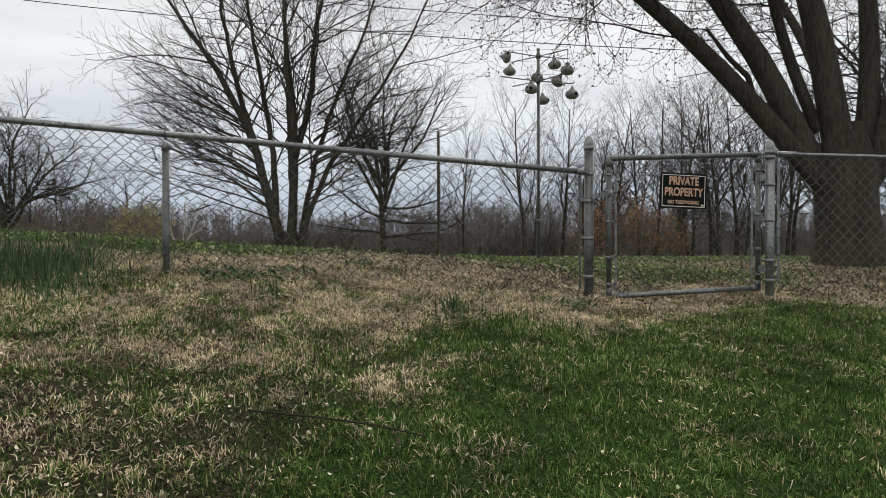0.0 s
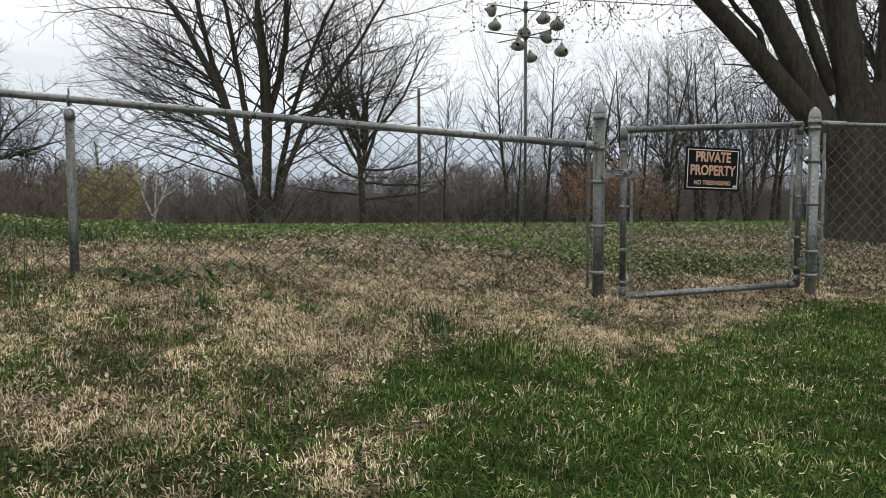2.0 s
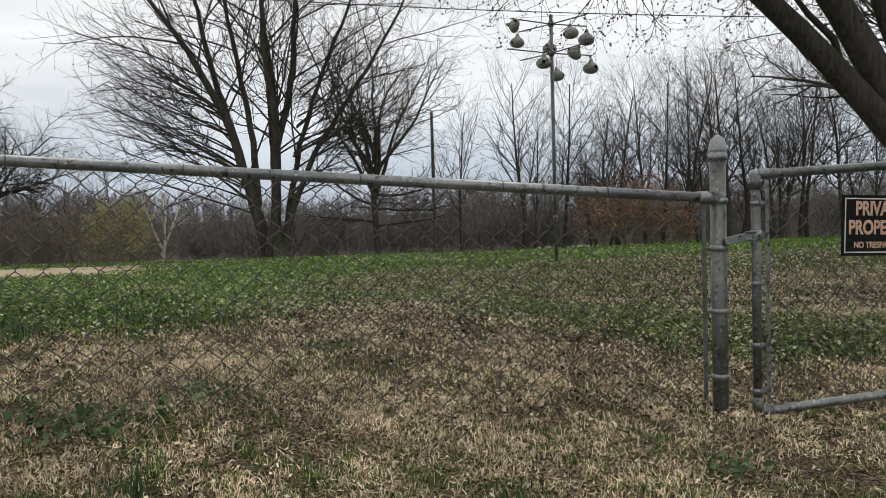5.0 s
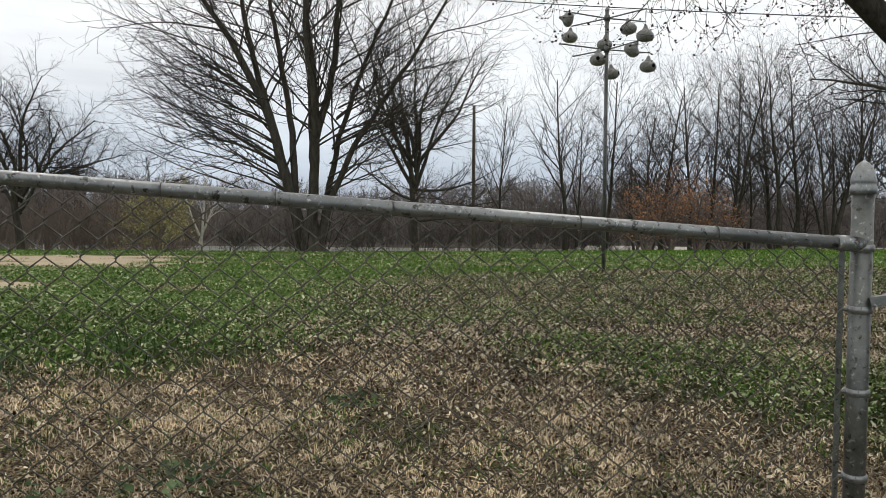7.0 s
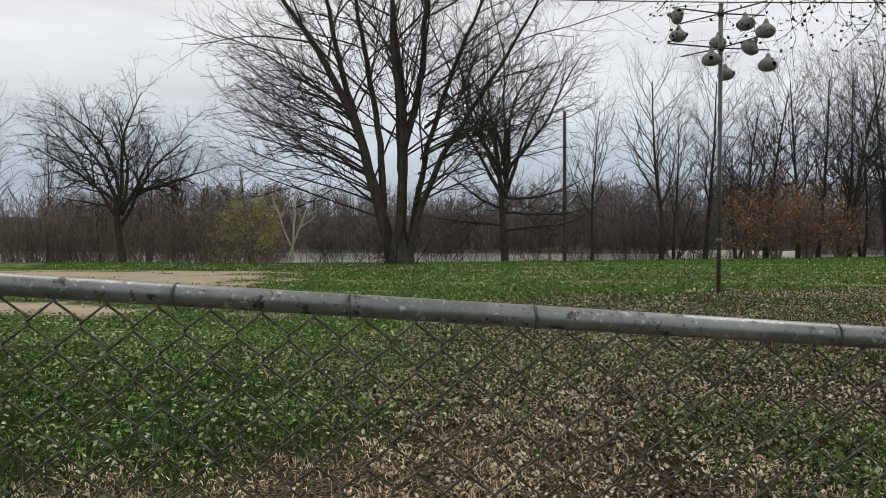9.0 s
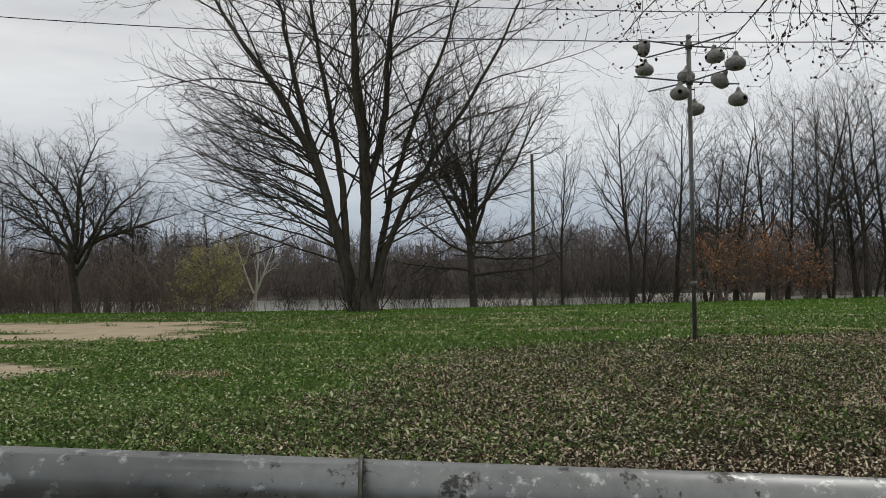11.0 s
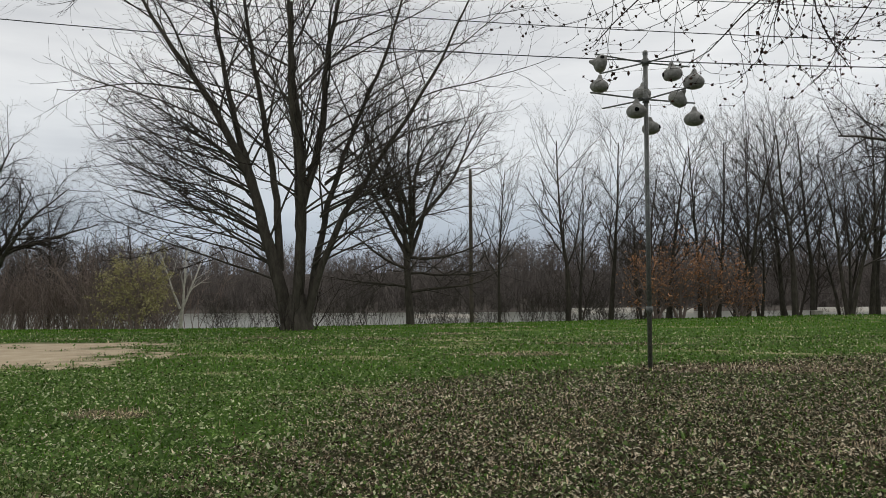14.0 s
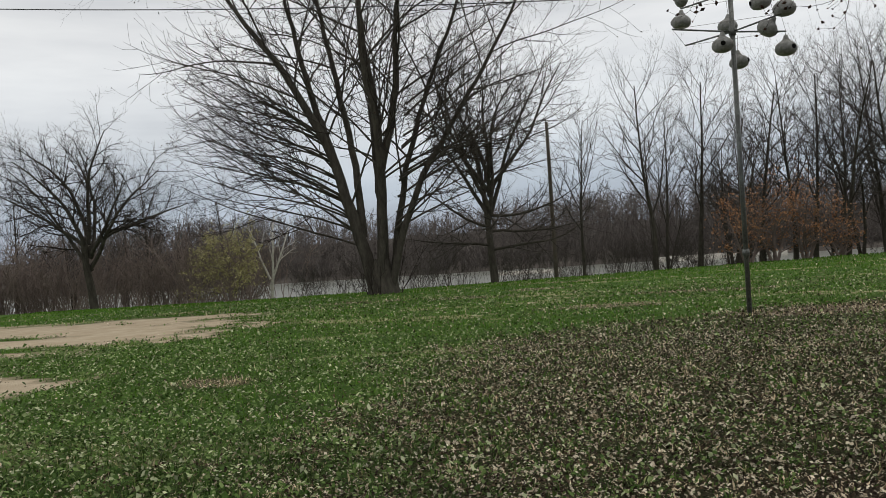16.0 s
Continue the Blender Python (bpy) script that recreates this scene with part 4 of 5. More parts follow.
def second_tree():
    x, y = -4.3, 40.0
    t = thing("oak_tree", pose(x, y, float(land(x, y)) - 0.05), "bare spreading tree with drooping lower limbs at the bank", "tree")
    g = Grow(31, [
        L(8, 0.03, (0.01, 0.02), 0.5, 10, 5, 30, 0.9, 0.3, 0.6, 0.45),
        L(10, 0.09, (0.0, 0.05), 0.15, 6, 11, 46, 0.42, 0.35, 0.12, 0.5, 0.13),
        L(6, 0.12, (0.0, 0.08), 0.3, 4, 9, 42, 0.44, 0.3, 0.1, 0.6, 0.030),
        L(3, 0.14, (0.0, 0.10), 0.5, 3, 2, 38, 0.5, 0.3, 0.15, 0.6, 0.016),
        L(1, 0.14, (0.0, 0.06), 0.6, 3, 0, 36, 0.4, 0.3, 0.15, 0.7, 0.013),
    ])
    g.limb((0, 0, -0.2), (-0.03, 0, 1), 6.4, 0.19, 0)
    for a, z, ln in ((160, 2.8, 7.2), (40, 3.0, 7.2), (100, 4.4, 6.6), (-90, 3.8, 6.6), (10, 4.0, 6.8), (180, 4.0, 6.8), (-30, 3.4, 6.4), (205, 3.2, 6.2)):
        g.limb((0, 0, z), (0.46 * math.cos(radians(a)), 0.4 * math.sin(radians(a)), 1.0), ln, 0.10, 1)
    for a, z, ln in ((0, 1.5, 4.6), (15, 2.3, 4.8), (190, 1.7, 3.8), (170, 2.5, 4.0), (-20, 3.0, 4.2), (-70, 2.4, 3.6)):
        g.limb((0, 0, z), (math.cos(radians(a)), math.sin(radians(a)), 0.12), ln, 0.07, 1)
    tree_parts(t, g, 2, BARK_FAR, TWIG_WOOD)


second_tree()


def wood_tree(seed, height, spread_, stem=0.15, fork=False):
    g = Grow(seed, [
        L(12, 0.035, (0.0, 0.02), 0.18, 7, 16, spread_, 0.37, 0.28, 0.30, 0.52),
        L(8, 0.075, (0.035, 0.050), 0.25, 4, 9, 38, 0.44, 0.35, 0.18, 0.60, 0.075),
        L(4, 0.11, (0.02, 0.08), 0.5, 3, 4, 38, 0.42, 0.3, 0.15, 0.7, 0.037),
        L(1, 0.13, (0.02, 0.10), 0.75, 3, 0, 36, 0.4, 0.3, 0.15, 0.8, 0.026),
    ])
    if fork:
        for dx in (-0.13, 0.16):
            g.limb((dx * 0.4, 0, -0.3), (dx, 0.05, 1), height * 0.95, stem * 0.85, 0)
    else:
        g.limb((0, 0, -0.3), (0, 0, 1), height, stem, 0)
    return g


WOOD_LABEL = "tall slender bare woodland tree standing at the lawn's edge"
models = []
for n, (height, spread_, stem, fork) in enumerate(((9.4, 40, 0.15, False), (9.8, 34, 0.16, False), (9.0, 38, 0.15, True), (9.4, 32, 0.12, False), (8.8, 46, 0.17, False), (9.2, 42, 0.16, True))):
    t = thing("woodland_tree", pose(0, 0, 0), WOOD_LABEL, "tree", "woodland trees")
    tree_parts(t, wood_tree(100 + n, height, spread_, stem, fork), 1, BARK_FAR, TWIG_WOOD)
    models.append(t)

rng = np.random.default_rng(77)
# trees that stand apart, then the denser wood to the right and the left
SPOTS = [(-37.0, 46.3, 1.02, 0), (-33.6, 47.2, 0.9, 3), (-41.0, 46.5, 1.05, 5), (-30.5, 48.0, 0.8, 2), (25.6, 44.0, 1.0, 5), (16.0, 44.0, 0.9, 5), (11.6, 45.0, 1.0, 5), (-0.45, 44.8, 0.93, 3), (2.95, 44.6, 0.97, 0), (3.6, 45.5, 0.9, 3), (5.2, 46, 0.95, 1), (6.6, 45, 0.88, 2), (8.2, 46.5, 1.0, 4), (9.4, 45.2, 0.92, 0), (10.8, 47, 1.02, 1), (12.4, 45.4, 0.95, 2), (13.6, 44.2, 1.05, 4), (15.2, 46.3, 1.0, 0), (16.6, 45.2, 0.95, 3), (18.2, 46.5, 1.05, 1), (20.0, 45.4, 1.0, 4), (22.0, 47, 1.05, 2), (24.5, 46, 1.0, 0), (27, 45, 1.0, 1), (21.0, 44.2, 0.9, 3), (23.2, 45.0, 1.0, 1), (29.0, 45.2, 1.05, 4), (31.5, 47.0, 1.0, 0), (14.4, 47.8, 1.1, 1), (17.4, 47.9, 1.05, 2), (19.2, 48.0, 1.1, 0)]
for _ in range(14):
    SPOTS.append((4 + 34 * rng.uniform(0, 1) ** 0.85, rng.uniform(47.5, 62), rng.uniform(0.9, 1.25), int(rng.integers(0, 6))))
for _ in range(10):
    SPOTS.append((rng.uniform(-42, -24), rng.uniform(46, 60), rng.uniform(0.8, 1.1), int(rng.integers(0, 5))))
used = set()
for x, y, s, k in SPOTS:
    m = Matrix.LocRotScale((x, y, float(land(x, y))), Euler((0, 0, rng.uniform(0, 6.28))), (s, s, s))
    if k in used:
        copy_thing(models[k], m)
    else:
        models[k].matrix_basis = m
        used.add(k)


def round_tree(x, y, seed, size, label, widest=2.0):
    t = thing("bare_tree", pose(x, y, float(land(x, y)) - 0.1), label, "tree")
    g = Grow(seed, [
        L(8, 0.05, (0.01, 0.02), 0.6, 9, 0),
        L(12, 0.085, (-0.020, -0.015), 0.18, 6, 12, 44, 0.42, 0.3, 0.20, 0.5),
        L(7, 0.12, (-0.01, 0.03), 0.3, 4, 8, 44, 0.42, 0.3, 0.15, 0.6, 0.040),
        L(4, 0.14, (0.0, 0.08), 0.5, 3, 4, 40, 0.46, 0.3, 0.15, 0.7, 0.023),
        L(2, 0.15, (0.02, 0.12), 0.7, 3, 0, 36, 0.4, 0.3, 0.15, 0.75, 0.016),
    ])
    g.limb((0, 0, -0.2), (0.0, 0, 1), 4.2 * size, 0.25 * size, 0)
    for a, z, lean, ln in ((180, 2.2, 0.75, 6.8), (0, 2.4, 0.85, 7.0), (90, 3.0, 0.4, 6.4), (-90, 3.0, 0.5, 6.2), (150, 3.6, 0.40, 6.2), (20, 3.4, 1.1, 5.6), (200, 3.2, 1.0, 5.4), (60, 3.9, 0.12, 6.0), (-30, 2.9, 1.3, 5.4)):
        a = radians(a + g.rng.uniform(-12, 12))
        lean = min(lean, widest)
        g.limb((0, 0, z * size), (lean * math.cos(a), lean * math.sin(a), 1.0), ln * size, 0.13 * size, 1)
    tree_parts(t, g, 2, BARK_FAR, TWIG)


round_tree(-23.6, 40.0, 41, 0.9, "bare round-crowned tree rising from brush by the bank")
round_tree(14.6, 27.5, 43, 1.0, "bare spreading tree on the open lawn", 0.62)


def birch():
    x, y = -16.3, 44.0
    t = thing("birch_tree", pose(x, y, float(land(x, y)) - 0.1), "small pale forked birch at the river bank", "tree")
    g = Grow(51, [
        L(7, 0.05, (0.02, 0.05), 0.3, 8, 6, 34, 0.36, 0.35, 0.35, 0.5),
        L(5, 0.1, (0.02, 0.08), 0.3, 5, 4, 34, 0.4, 0.3, 0.3, 0.6, 0.03),
        L(4, 0.12, (0.02, 0.06), 0.4, 3, 0, 36, 0.4, 0.3, 0.15, 0.6, 0.012),
    ])
    g.limb((0, 0, -0.3), (0.10, 0, 1), 4.4, 0.11, 0)
    g.limb((0, 0, 0.8), (0.34, 0.05, 1), 3.4, 0.08, 0)
    g.limb((0, 0, 1.2), (-0.36, 0.05, 1), 3.0, 0.07, 0)
    tree_parts(t, g, 2, BIRCH, BIRCH)


birch()


def leafy(name, label, x, y, height, seed, leaf, size, count, bark):
    t = thing(name, pose(x, y, float(land(x, y)) - 0.1), label, "tree" if "tree" in name else "bush")
    g = Grow(seed, [
        L(7, 0.06, (0.02, 0.03), 0.3, 6, 11, 52, 0.60, 0.45, 0.12, 0.5),
        L(6, 0.10, (0.02, 0.02), 0.3, 4, 8, 42, 0.5, 0.3, 0.2, 0.5, 0.05),
        L(4, 0.12, (0.0, 0.02), 0.4, 3, 0, 36, 0.4, 0.3, 0.15, 0.6, 0.012),
    ])
    g.limb((0, 0, -0.2), (0.03, 0, 1), height, 0.10, 0)
    g.limb((0.1, 0, 0), (0.25, 0.1, 1), height * 0.8, 0.08, 0)
    g.limb((-0.1, 0, 0), (-0.3, -0.05, 1), height * 0.8, 0.08, 0)
    tree_parts(t, g, 1, bark, bark)
    rng = np.random.default_rng(seed)
    tips = []
    twigs = [w for w in g.tubes[2] if rng.uniform() < 0.6]
    for _ in range(count):
        pts = twigs[int(rng.integers(0, len(twigs)))][0]
        tips.append(pts[int(rng.integers(0, len(pts)))] + rng.normal(0, 0.09, 3))
    tagged(under("foliage", bud_mesh("foliage", tips, size, leaf, rng, True), t), kind="stuff")


for n, (x, y, h) in enumerate(((6.8, 42.8, 3.0), (8.0, 43.2, 3.7), (9.4, 43.4, 3.1), (10.7, 43.0, 1.9))):
    leafy("oak_tree", "young oak still holding rust-brown dead leaves", x, y, h, 60 + n, OAK_LEAF, 0.055, int(850 * h / 3), BRUSH)
leafy("willow_bush", "pale olive-green budding bush at the bank", -17.4, 41.6, 3.3, 71, OLIVE_LEAF, 0.052, 4600, BRUSH)


# brush along the bank
def shrub_arrays(seed, stems, height):
    rng = np.random.default_rng(seed)
    tubes = []
    for _ in range(stems):
        a, lean = rng.uniform(0, 6.28), rng.uniform(0.05, 0.55)
        p = np.array((rng.normal(0, 0.35), rng.normal(0, 0.35), -0.2))
        d = np.array((math.cos(a) * lean, math.sin(a) * lean, 1.0))
        pts = [p]
        n = 5
        ln = height * rng.uniform(0.55, 1.1)
        for i in range(n):
            d = d + rng.normal(0, 0.12, 3)
            d /= np.linalg.norm(d)
            pts.append(pts[-1] + d * ln / n)
            if i > 1:
                for _k in range(3):
                    e = d + rng.normal(0, 0.55, 3)
                    q = pts[-1]
                    e = e / np.linalg.norm(e) * ln * 0.22
                    tubes.append((np.array([q, q + e * 0.5 + rng.normal(0, 0.02, 3), q + e]), [0.009, 0.008, 0.006], 3))
        tubes.append((np.array(pts), np.linspace(0.018, 0.007, n + 1), 3))
    return tube_arrays(tubes)


def scattered(name, models_, spots, material, label, category):
    vs, fs, base = [], [], 0
    for x, y, z, s, a, k in spots:
        v, f = models_[k]
        c, sn = math.cos(a) * s, math.sin(a) * s
        w = np.stack([v[:, 0] * c - v[:, 1] * sn + x, v[:, 0] * sn + v[:, 1] * c + y, v[:, 2] * s + z], -1)
        vs.append(w)
        fs.append(f + base)
        base += len(v)
    ob = new(name, mesh_np(name, np.concatenate(vs), np.concatenate(fs), material))
    return tagged(ob, label, category, kind="stuff")


shrubs = [shrub_arrays(200 + i, 11, 3.0) for i in range(4)]
rng = np.random.default_rng(8)
spots = []
for _ in range(125):
    x = rng.uniform(-42, -17.5)
    y = rng.uniform(42, 50)
    spots.append((x, y, float(land(x, y)), rng.uniform(0.6, 1.65), rng.uniform(0, 6.28), int(rng.integers(0, 4))))
scattered("brush", shrubs, spots, BRUSH, "dense red-brown leafless brush along the bank", "brush")


spots = []
for i in range(90):
    x = rng.uniform(-17, 40)
    y = rng.uniform(45, 54)
    spots.append((x, y, float(land(x, y)), rng.uniform(0.25, 0.95), rng.uniform(0, 6.28), int(rng.integers(0, 4))))
for i in range(46):
    x = rng.uniform(-15, 8)
    y = rng.uniform(43.5, 47)
    spots.append((x, y, float(land(x, y)), rng.uniform(0.35, 0.8), rng.uniform(0, 6.28), int(rng.integers(0, 4))))
scattered("saplings", shrubs, spots, TWIG_WOOD, "thin dark leafless saplings along the bank", "brush")


# far wood on the other shore
def far_tree(seed):
    rng = np.random.default_rng(seed)
    tubes = [(np.array([(0, 0, -1.0), (0.1, 0, 4), (0, 0.1, 7), (0.05, 0, 9.5)]), [0.2, 0.15, 0.09, 0.05], 3)]
    for _ in range(12):
        z = rng.uniform(0.8, 10.5)
        a = rng.uniform(0, 6.28)
        ln = rng.uniform(2.0, 4.6) * (1.15 - z / 15)
        e = np.array((math.cos(a), math.sin(a), rng.uniform(0.4, 1.3)))
        e = e / np.linalg.norm(e) * ln
        q = np.array((0, 0, z))
        tubes.append((np.array([q, q + e]), [0.075, 0.045], 3))
        for _k in range(3):
            h = q + e * rng.uniform(0.3, 1.0)
            w = e * 0.4 + rng.normal(0, 0.8, 3) + (0, 0, 0.3)
            tubes.append((np.array([h, h + w]), [0.065, 0.05], 3))
    return tube_arrays(tubes)


def far_shrub(seed):
    rng = np.random.default_rng(seed)
    tubes = []
    for _ in range(20):
        a, lean = rng.uniform(0, 6.28), rng.uniform(0.1, 0.9)
        q = np.array((rng.normal(0, 1.2), rng.normal(0, 0.6), -0.3))
        e = np.array((math.cos(a) * lean, math.sin(a) * lean, 1.0)) * rng.uniform(1.6, 4.4)
        tubes.append((np.array([q, q + e]), [0.10, 0.05], 3))
        tubes.append((np.array([q + e * 0.5, q + e * 0.8 + rng.normal(0, 0.6, 3)]), [0.08, 0.05], 3))
    return tube_arrays(tubes)


fars = [far_tree(300 + i) for i in range(6)]
rng = np.random.default_rng(9)
spots = []
for i in range(1200):
    y = 171 + 40 * rng.uniform(0, 1) if i < 600 else rng.uniform(211, 262)
    x = rng.uniform(-0.72, 0.72) * (y + 20)
    spots.append((x, y, float(land(x, y)), rng.uniform(0.70, 1.0) + 0.12 * math.sin(x / 23.0), rng.uniform(0, 6.28), int(rng.integers(0, 6))))
far_shrubs = [far_shrub(340 + i) for i in range(4)]
for i in range(900):
    y = rng.uniform(169, 222)
    x = rng.uniform(-0.68, 0.68) * (y + 10)
    spots.append((x, y, float(land(x, y)), rng.uniform(0.6, 1.5), rng.uniform(0, 6.28), 6 + int(rng.integers(0, 4))))
fars += far_shrubs
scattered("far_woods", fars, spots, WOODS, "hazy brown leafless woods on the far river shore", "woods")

# ---- utility pole and cables ----
ux, uy = -1.75, 43.5
uz = float(land(ux, uy))
pole = thing("utility_pole", pose(ux, uy, uz), "slim weathered wooden utility pole beyond the lawn", "utility pole")
part("shaft", lathe([(0.105, -0.5), (0.10, 1.0), (0.085, 5.0), (0.072, 7.45)], 12), POLE_WOOD, pole, smooth=True)
part("insulator_pin", rod((0.05, -0.08, 6.7), (0.05, -0.2, 6.85), 0.03, 8), GALV_OLD, pole)
part("insulator_pin", rod((0.05, -0.08, 7.1), (0.05, -0.2, 7.2), 0.025, 8), GALV_OLD, pole)


def cable(points, r):
    pts = np.array(points, float)
    u = np.linspace(pts[0, 0], pts[-1, 0], 40)
    co = np.polyfit(pts[:, 0], pts[:, 2], 2)
    q = np.stack([u, np.interp(u, pts[:, 0], pts[:, 1]), np.polyval(co, u)], -1)
    ob = new("overhead_cable", tube_mesh("overhead_cable", [(q, [r] * 40, 6)], CABLE))
    tagged(ob, "black overhead cable sagging across the sky", "cable", "overhead cables")


cable(((-30, 25, 11.5), (-17.1, 25, 9.62), (-10.6, 25, 8.78), (-2.58, 25, 7.84), (1.43, 25, 7.53), (5.82, 25, 7.28), (24, 25, 6.9)), 0.013)
cable(((-25, 25, 11.6), (-5.5, 25, 9.1), (-1.2, 25, 8.6), (5.1, 25, 8.0), (6.94, 25, 7.8), (24, 25, 7.2)), 0.011)
cable(((-25, 25, 12.8), (1.5, 25, 9.2), (7.0, 25, 8.6), (24, 25, 7.9)), 0.010)

bx, by = 15.3, 46.0
pale_box = thing("utility_box", pose(bx, by, float(land(bx, by)), 0, 0, 12), "small pale box standing at the wood's edge", "box")
part("body", box(0.46, 0.30, 0.34, Matrix.Translation((0, 0, 0.15)), 0.015), SANDBAR, pale_box)
part("lid", box(0.50, 0.34, 0.04, Matrix.Translation((0, 0, 0.335)), 0.01), SANDBAR, pale_box)

# ---- ground cover ----


def blades(x, y, height, width, lean, rng, bent=True):
    """Grass blades: a tapering strip of two quads and a tip each; places and faces."""
    n = len(x)
    z = land(x, y)
    a = rng.uniform(0, 2 * math.pi, n)
    b = rng.uniform(0, 2 * math.pi, n)
    h = height * rng.uniform(0.5, 1.3, n)
    ln = np.abs(rng.normal(0, lean, n))
    sx, sy = np.cos(a) * width * 0.5, np.sin(a) * width * 0.5
    tx, ty = np.cos(b), np.sin(b)
    hor, ver = np.sin(np.minimum(ln, 1.5)), np.cos(np.minimum(ln, 1.5))
    base = np.stack([x, y, z - 0.004], -1)
    side = np.stack([sx, sy, np.zeros(n)], -1)
    mid = base + np.stack([tx * hor * h * 0.45, ty * hor * h * 0.45, (0.10 + 0.52 * ver) * h], -1)
    tip = base + np.stack([tx * hor * h * 1.05, ty * hor * h * 1.05, ver * h * (0.9 if bent else 1.0) + 0.006], -1)
    v = np.stack([base - side, base + side, mid + side * 0.8, mid - side * 0.8, tip], 1).reshape(-1, 3)
    i = np.arange(n)[:, None] * 5
    f = np.concatenate([i + np.array([t]) for t in ((0, 1, 2), (0, 2, 3), (3, 2, 4))])
    return v, f


def straw(x, y, length, width, rng, rise=0.5):
    """Dead blades lying criss-cross: one narrow four-cornered strip each."""
    n = len(x)
    z = land(x, y)
    a = rng.uniform(0, 2 * math.pi, n)
    ln = length * rng.uniform(0.4, 1.3, n)
    up = np.abs(rng.normal(0, rise, n))
    d = np.stack([np.cos(a) * np.cos(up), np.sin(a) * np.cos(up), np.sin(up)], -1) * ln[:, None]
    side = np.stack([-np.sin(a), np.cos(a), rng.normal(0, 0.5, n)], -1) * (0.5 * width)
    base = np.stack([x, y, z + rng.uniform(0.0, 0.022, n)], -1)
    bow = side / (0.5 * width) * (ln * rng.normal(0, 0.28, n))[:, None] + np.array((0, 0, 1.0)) * (ln * rng.uniform(0, 0.25, n))[:, None]
    mid = base + d * 0.5 + bow
    tip = base + d
    v = np.stack([base - side, base + side, mid + side * 0.9, mid - side * 0.9, tip], 1).reshape(-1, 3)
    i = np.arange(n)[:, None] * 5
    return v, np.concatenate([i + np.array([t]) for t in ((0, 1, 2), (0, 2, 3), (3, 2, 4))])


def sow(rng, x0, x1, y0, y1, per_m2, weight):
    n = int((x1 - x0) * (y1 - y0) * per_m2)
    x, y = rng.uniform(x0, x1, n), rng.uniform(y0, y1, n)
    near = cone(x, y) > 0
    x, y = x[near], y[near]
    keep = rng.uniform(0, 1, len(x)) < weight(x, y, *zones(x, y))
    return x[keep], y[keep]


def cone(x, y, y0=1.4, slack=0.6):
    """Whether a place lies within the wedge of ground that the walk looks over."""
    return (np.abs(x + 0.3) < 0.66 * (y - y0) + slack).astype(float)


def stuff(name, batches, material, label, category):
    vs, fs, base = [], [], 0
    for v, f in batches:
        vs.append(v)
        fs.append(f + base)
        base += len(v)
    ob = new(name, mesh_np(name, np.concatenate(vs), np.concatenate(fs), material))
    return tagged(ob, label, category, kind="stuff")


rng = np.random.default_rng(4)
w_dry = lambda x, y, dry, green, litter, sand: (0.08 + 0.92 * dry) * (1 - sand)
w_green = lambda x, y, dry, green, litter, sand: (0.14 + 0.20 * (y < 6) + (0.86 - 0.20 * (y < 6)) * green) * (1 - sand) * np.clip(0.75 + 0.9 * ragged(x * 2.3 + 1, y * 2.3 + 5), 0.5, 1)
w_lit = lambda x, y, dry, green, litter, sand: np.clip(np.where(y < 6.2, 0.05, 0.17) + litter + 0.3 * (y > 5.4) * (1 - green) * np.clip(0.5 + 1.6 * waves(x * 1.1, y * 1.4 + 1), 0, 1), 0, 1) * (1 - sand)

def clumps(rng, x0, x1, y0, y1, per_m2, weight, count, height, width, radius):
    """Small tufts: blades that spring from one root and curl outwards, some tufts taller."""
    cx, cy = sow(rng, x0, x1, y0, y1, per_m2, weight)
    n = len(cx)
    size = np.repeat(rng.uniform(0.55, 1.35, n), count)
    a = rng.uniform(0, 6.28, n * count)
    r = radius * size * np.sqrt(rng.uniform(0, 1, n * count))
    x, y = np.repeat(cx, count) + r * np.cos(a), np.repeat(cy, count) + r * np.sin(a)
    z = land(x, y) - 0.003
    lean = 0.35 + 0.9 * r / radius + rng.normal(0, 0.3, n * count)
    b = a + rng.normal(0, 0.6, n * count)
    h = height * size * rng.uniform(0.5, 1.25, n * count)
    out = np.stack([np.cos(b), np.sin(b), np.zeros(n * count)], -1)
    up = np.array((0, 0, 1.0))
    side = np.stack([-np.sin(b), np.cos(b), rng.normal(0, 0.3, n * count)], -1) * (0.5 * width)
    base = np.stack([x, y, z], -1)
    s1, c1 = np.sin(lean * 0.55)[:, None], np.cos(lean * 0.55)[:, None]
    s2, c2 = np.sin(lean * 1.35)[:, None], np.cos(lean * 1.35)[:, None]
    h = h[:, None]
    mid = base + (out * s1 + up * c1) * h * 0.55
    tip = mid + (out * s2 + up * c2) * h * 0.5
    v = np.stack([base - side, base + side, mid + side * 0.85, mid - side * 0.85, tip], 1).reshape(-1, 3)
    i = np.arange(n * count)[:, None] * 5
    return v, np.concatenate([i + np.array([t]) for t in ((0, 1, 2), (0, 2, 3), (3, 2, 4))])


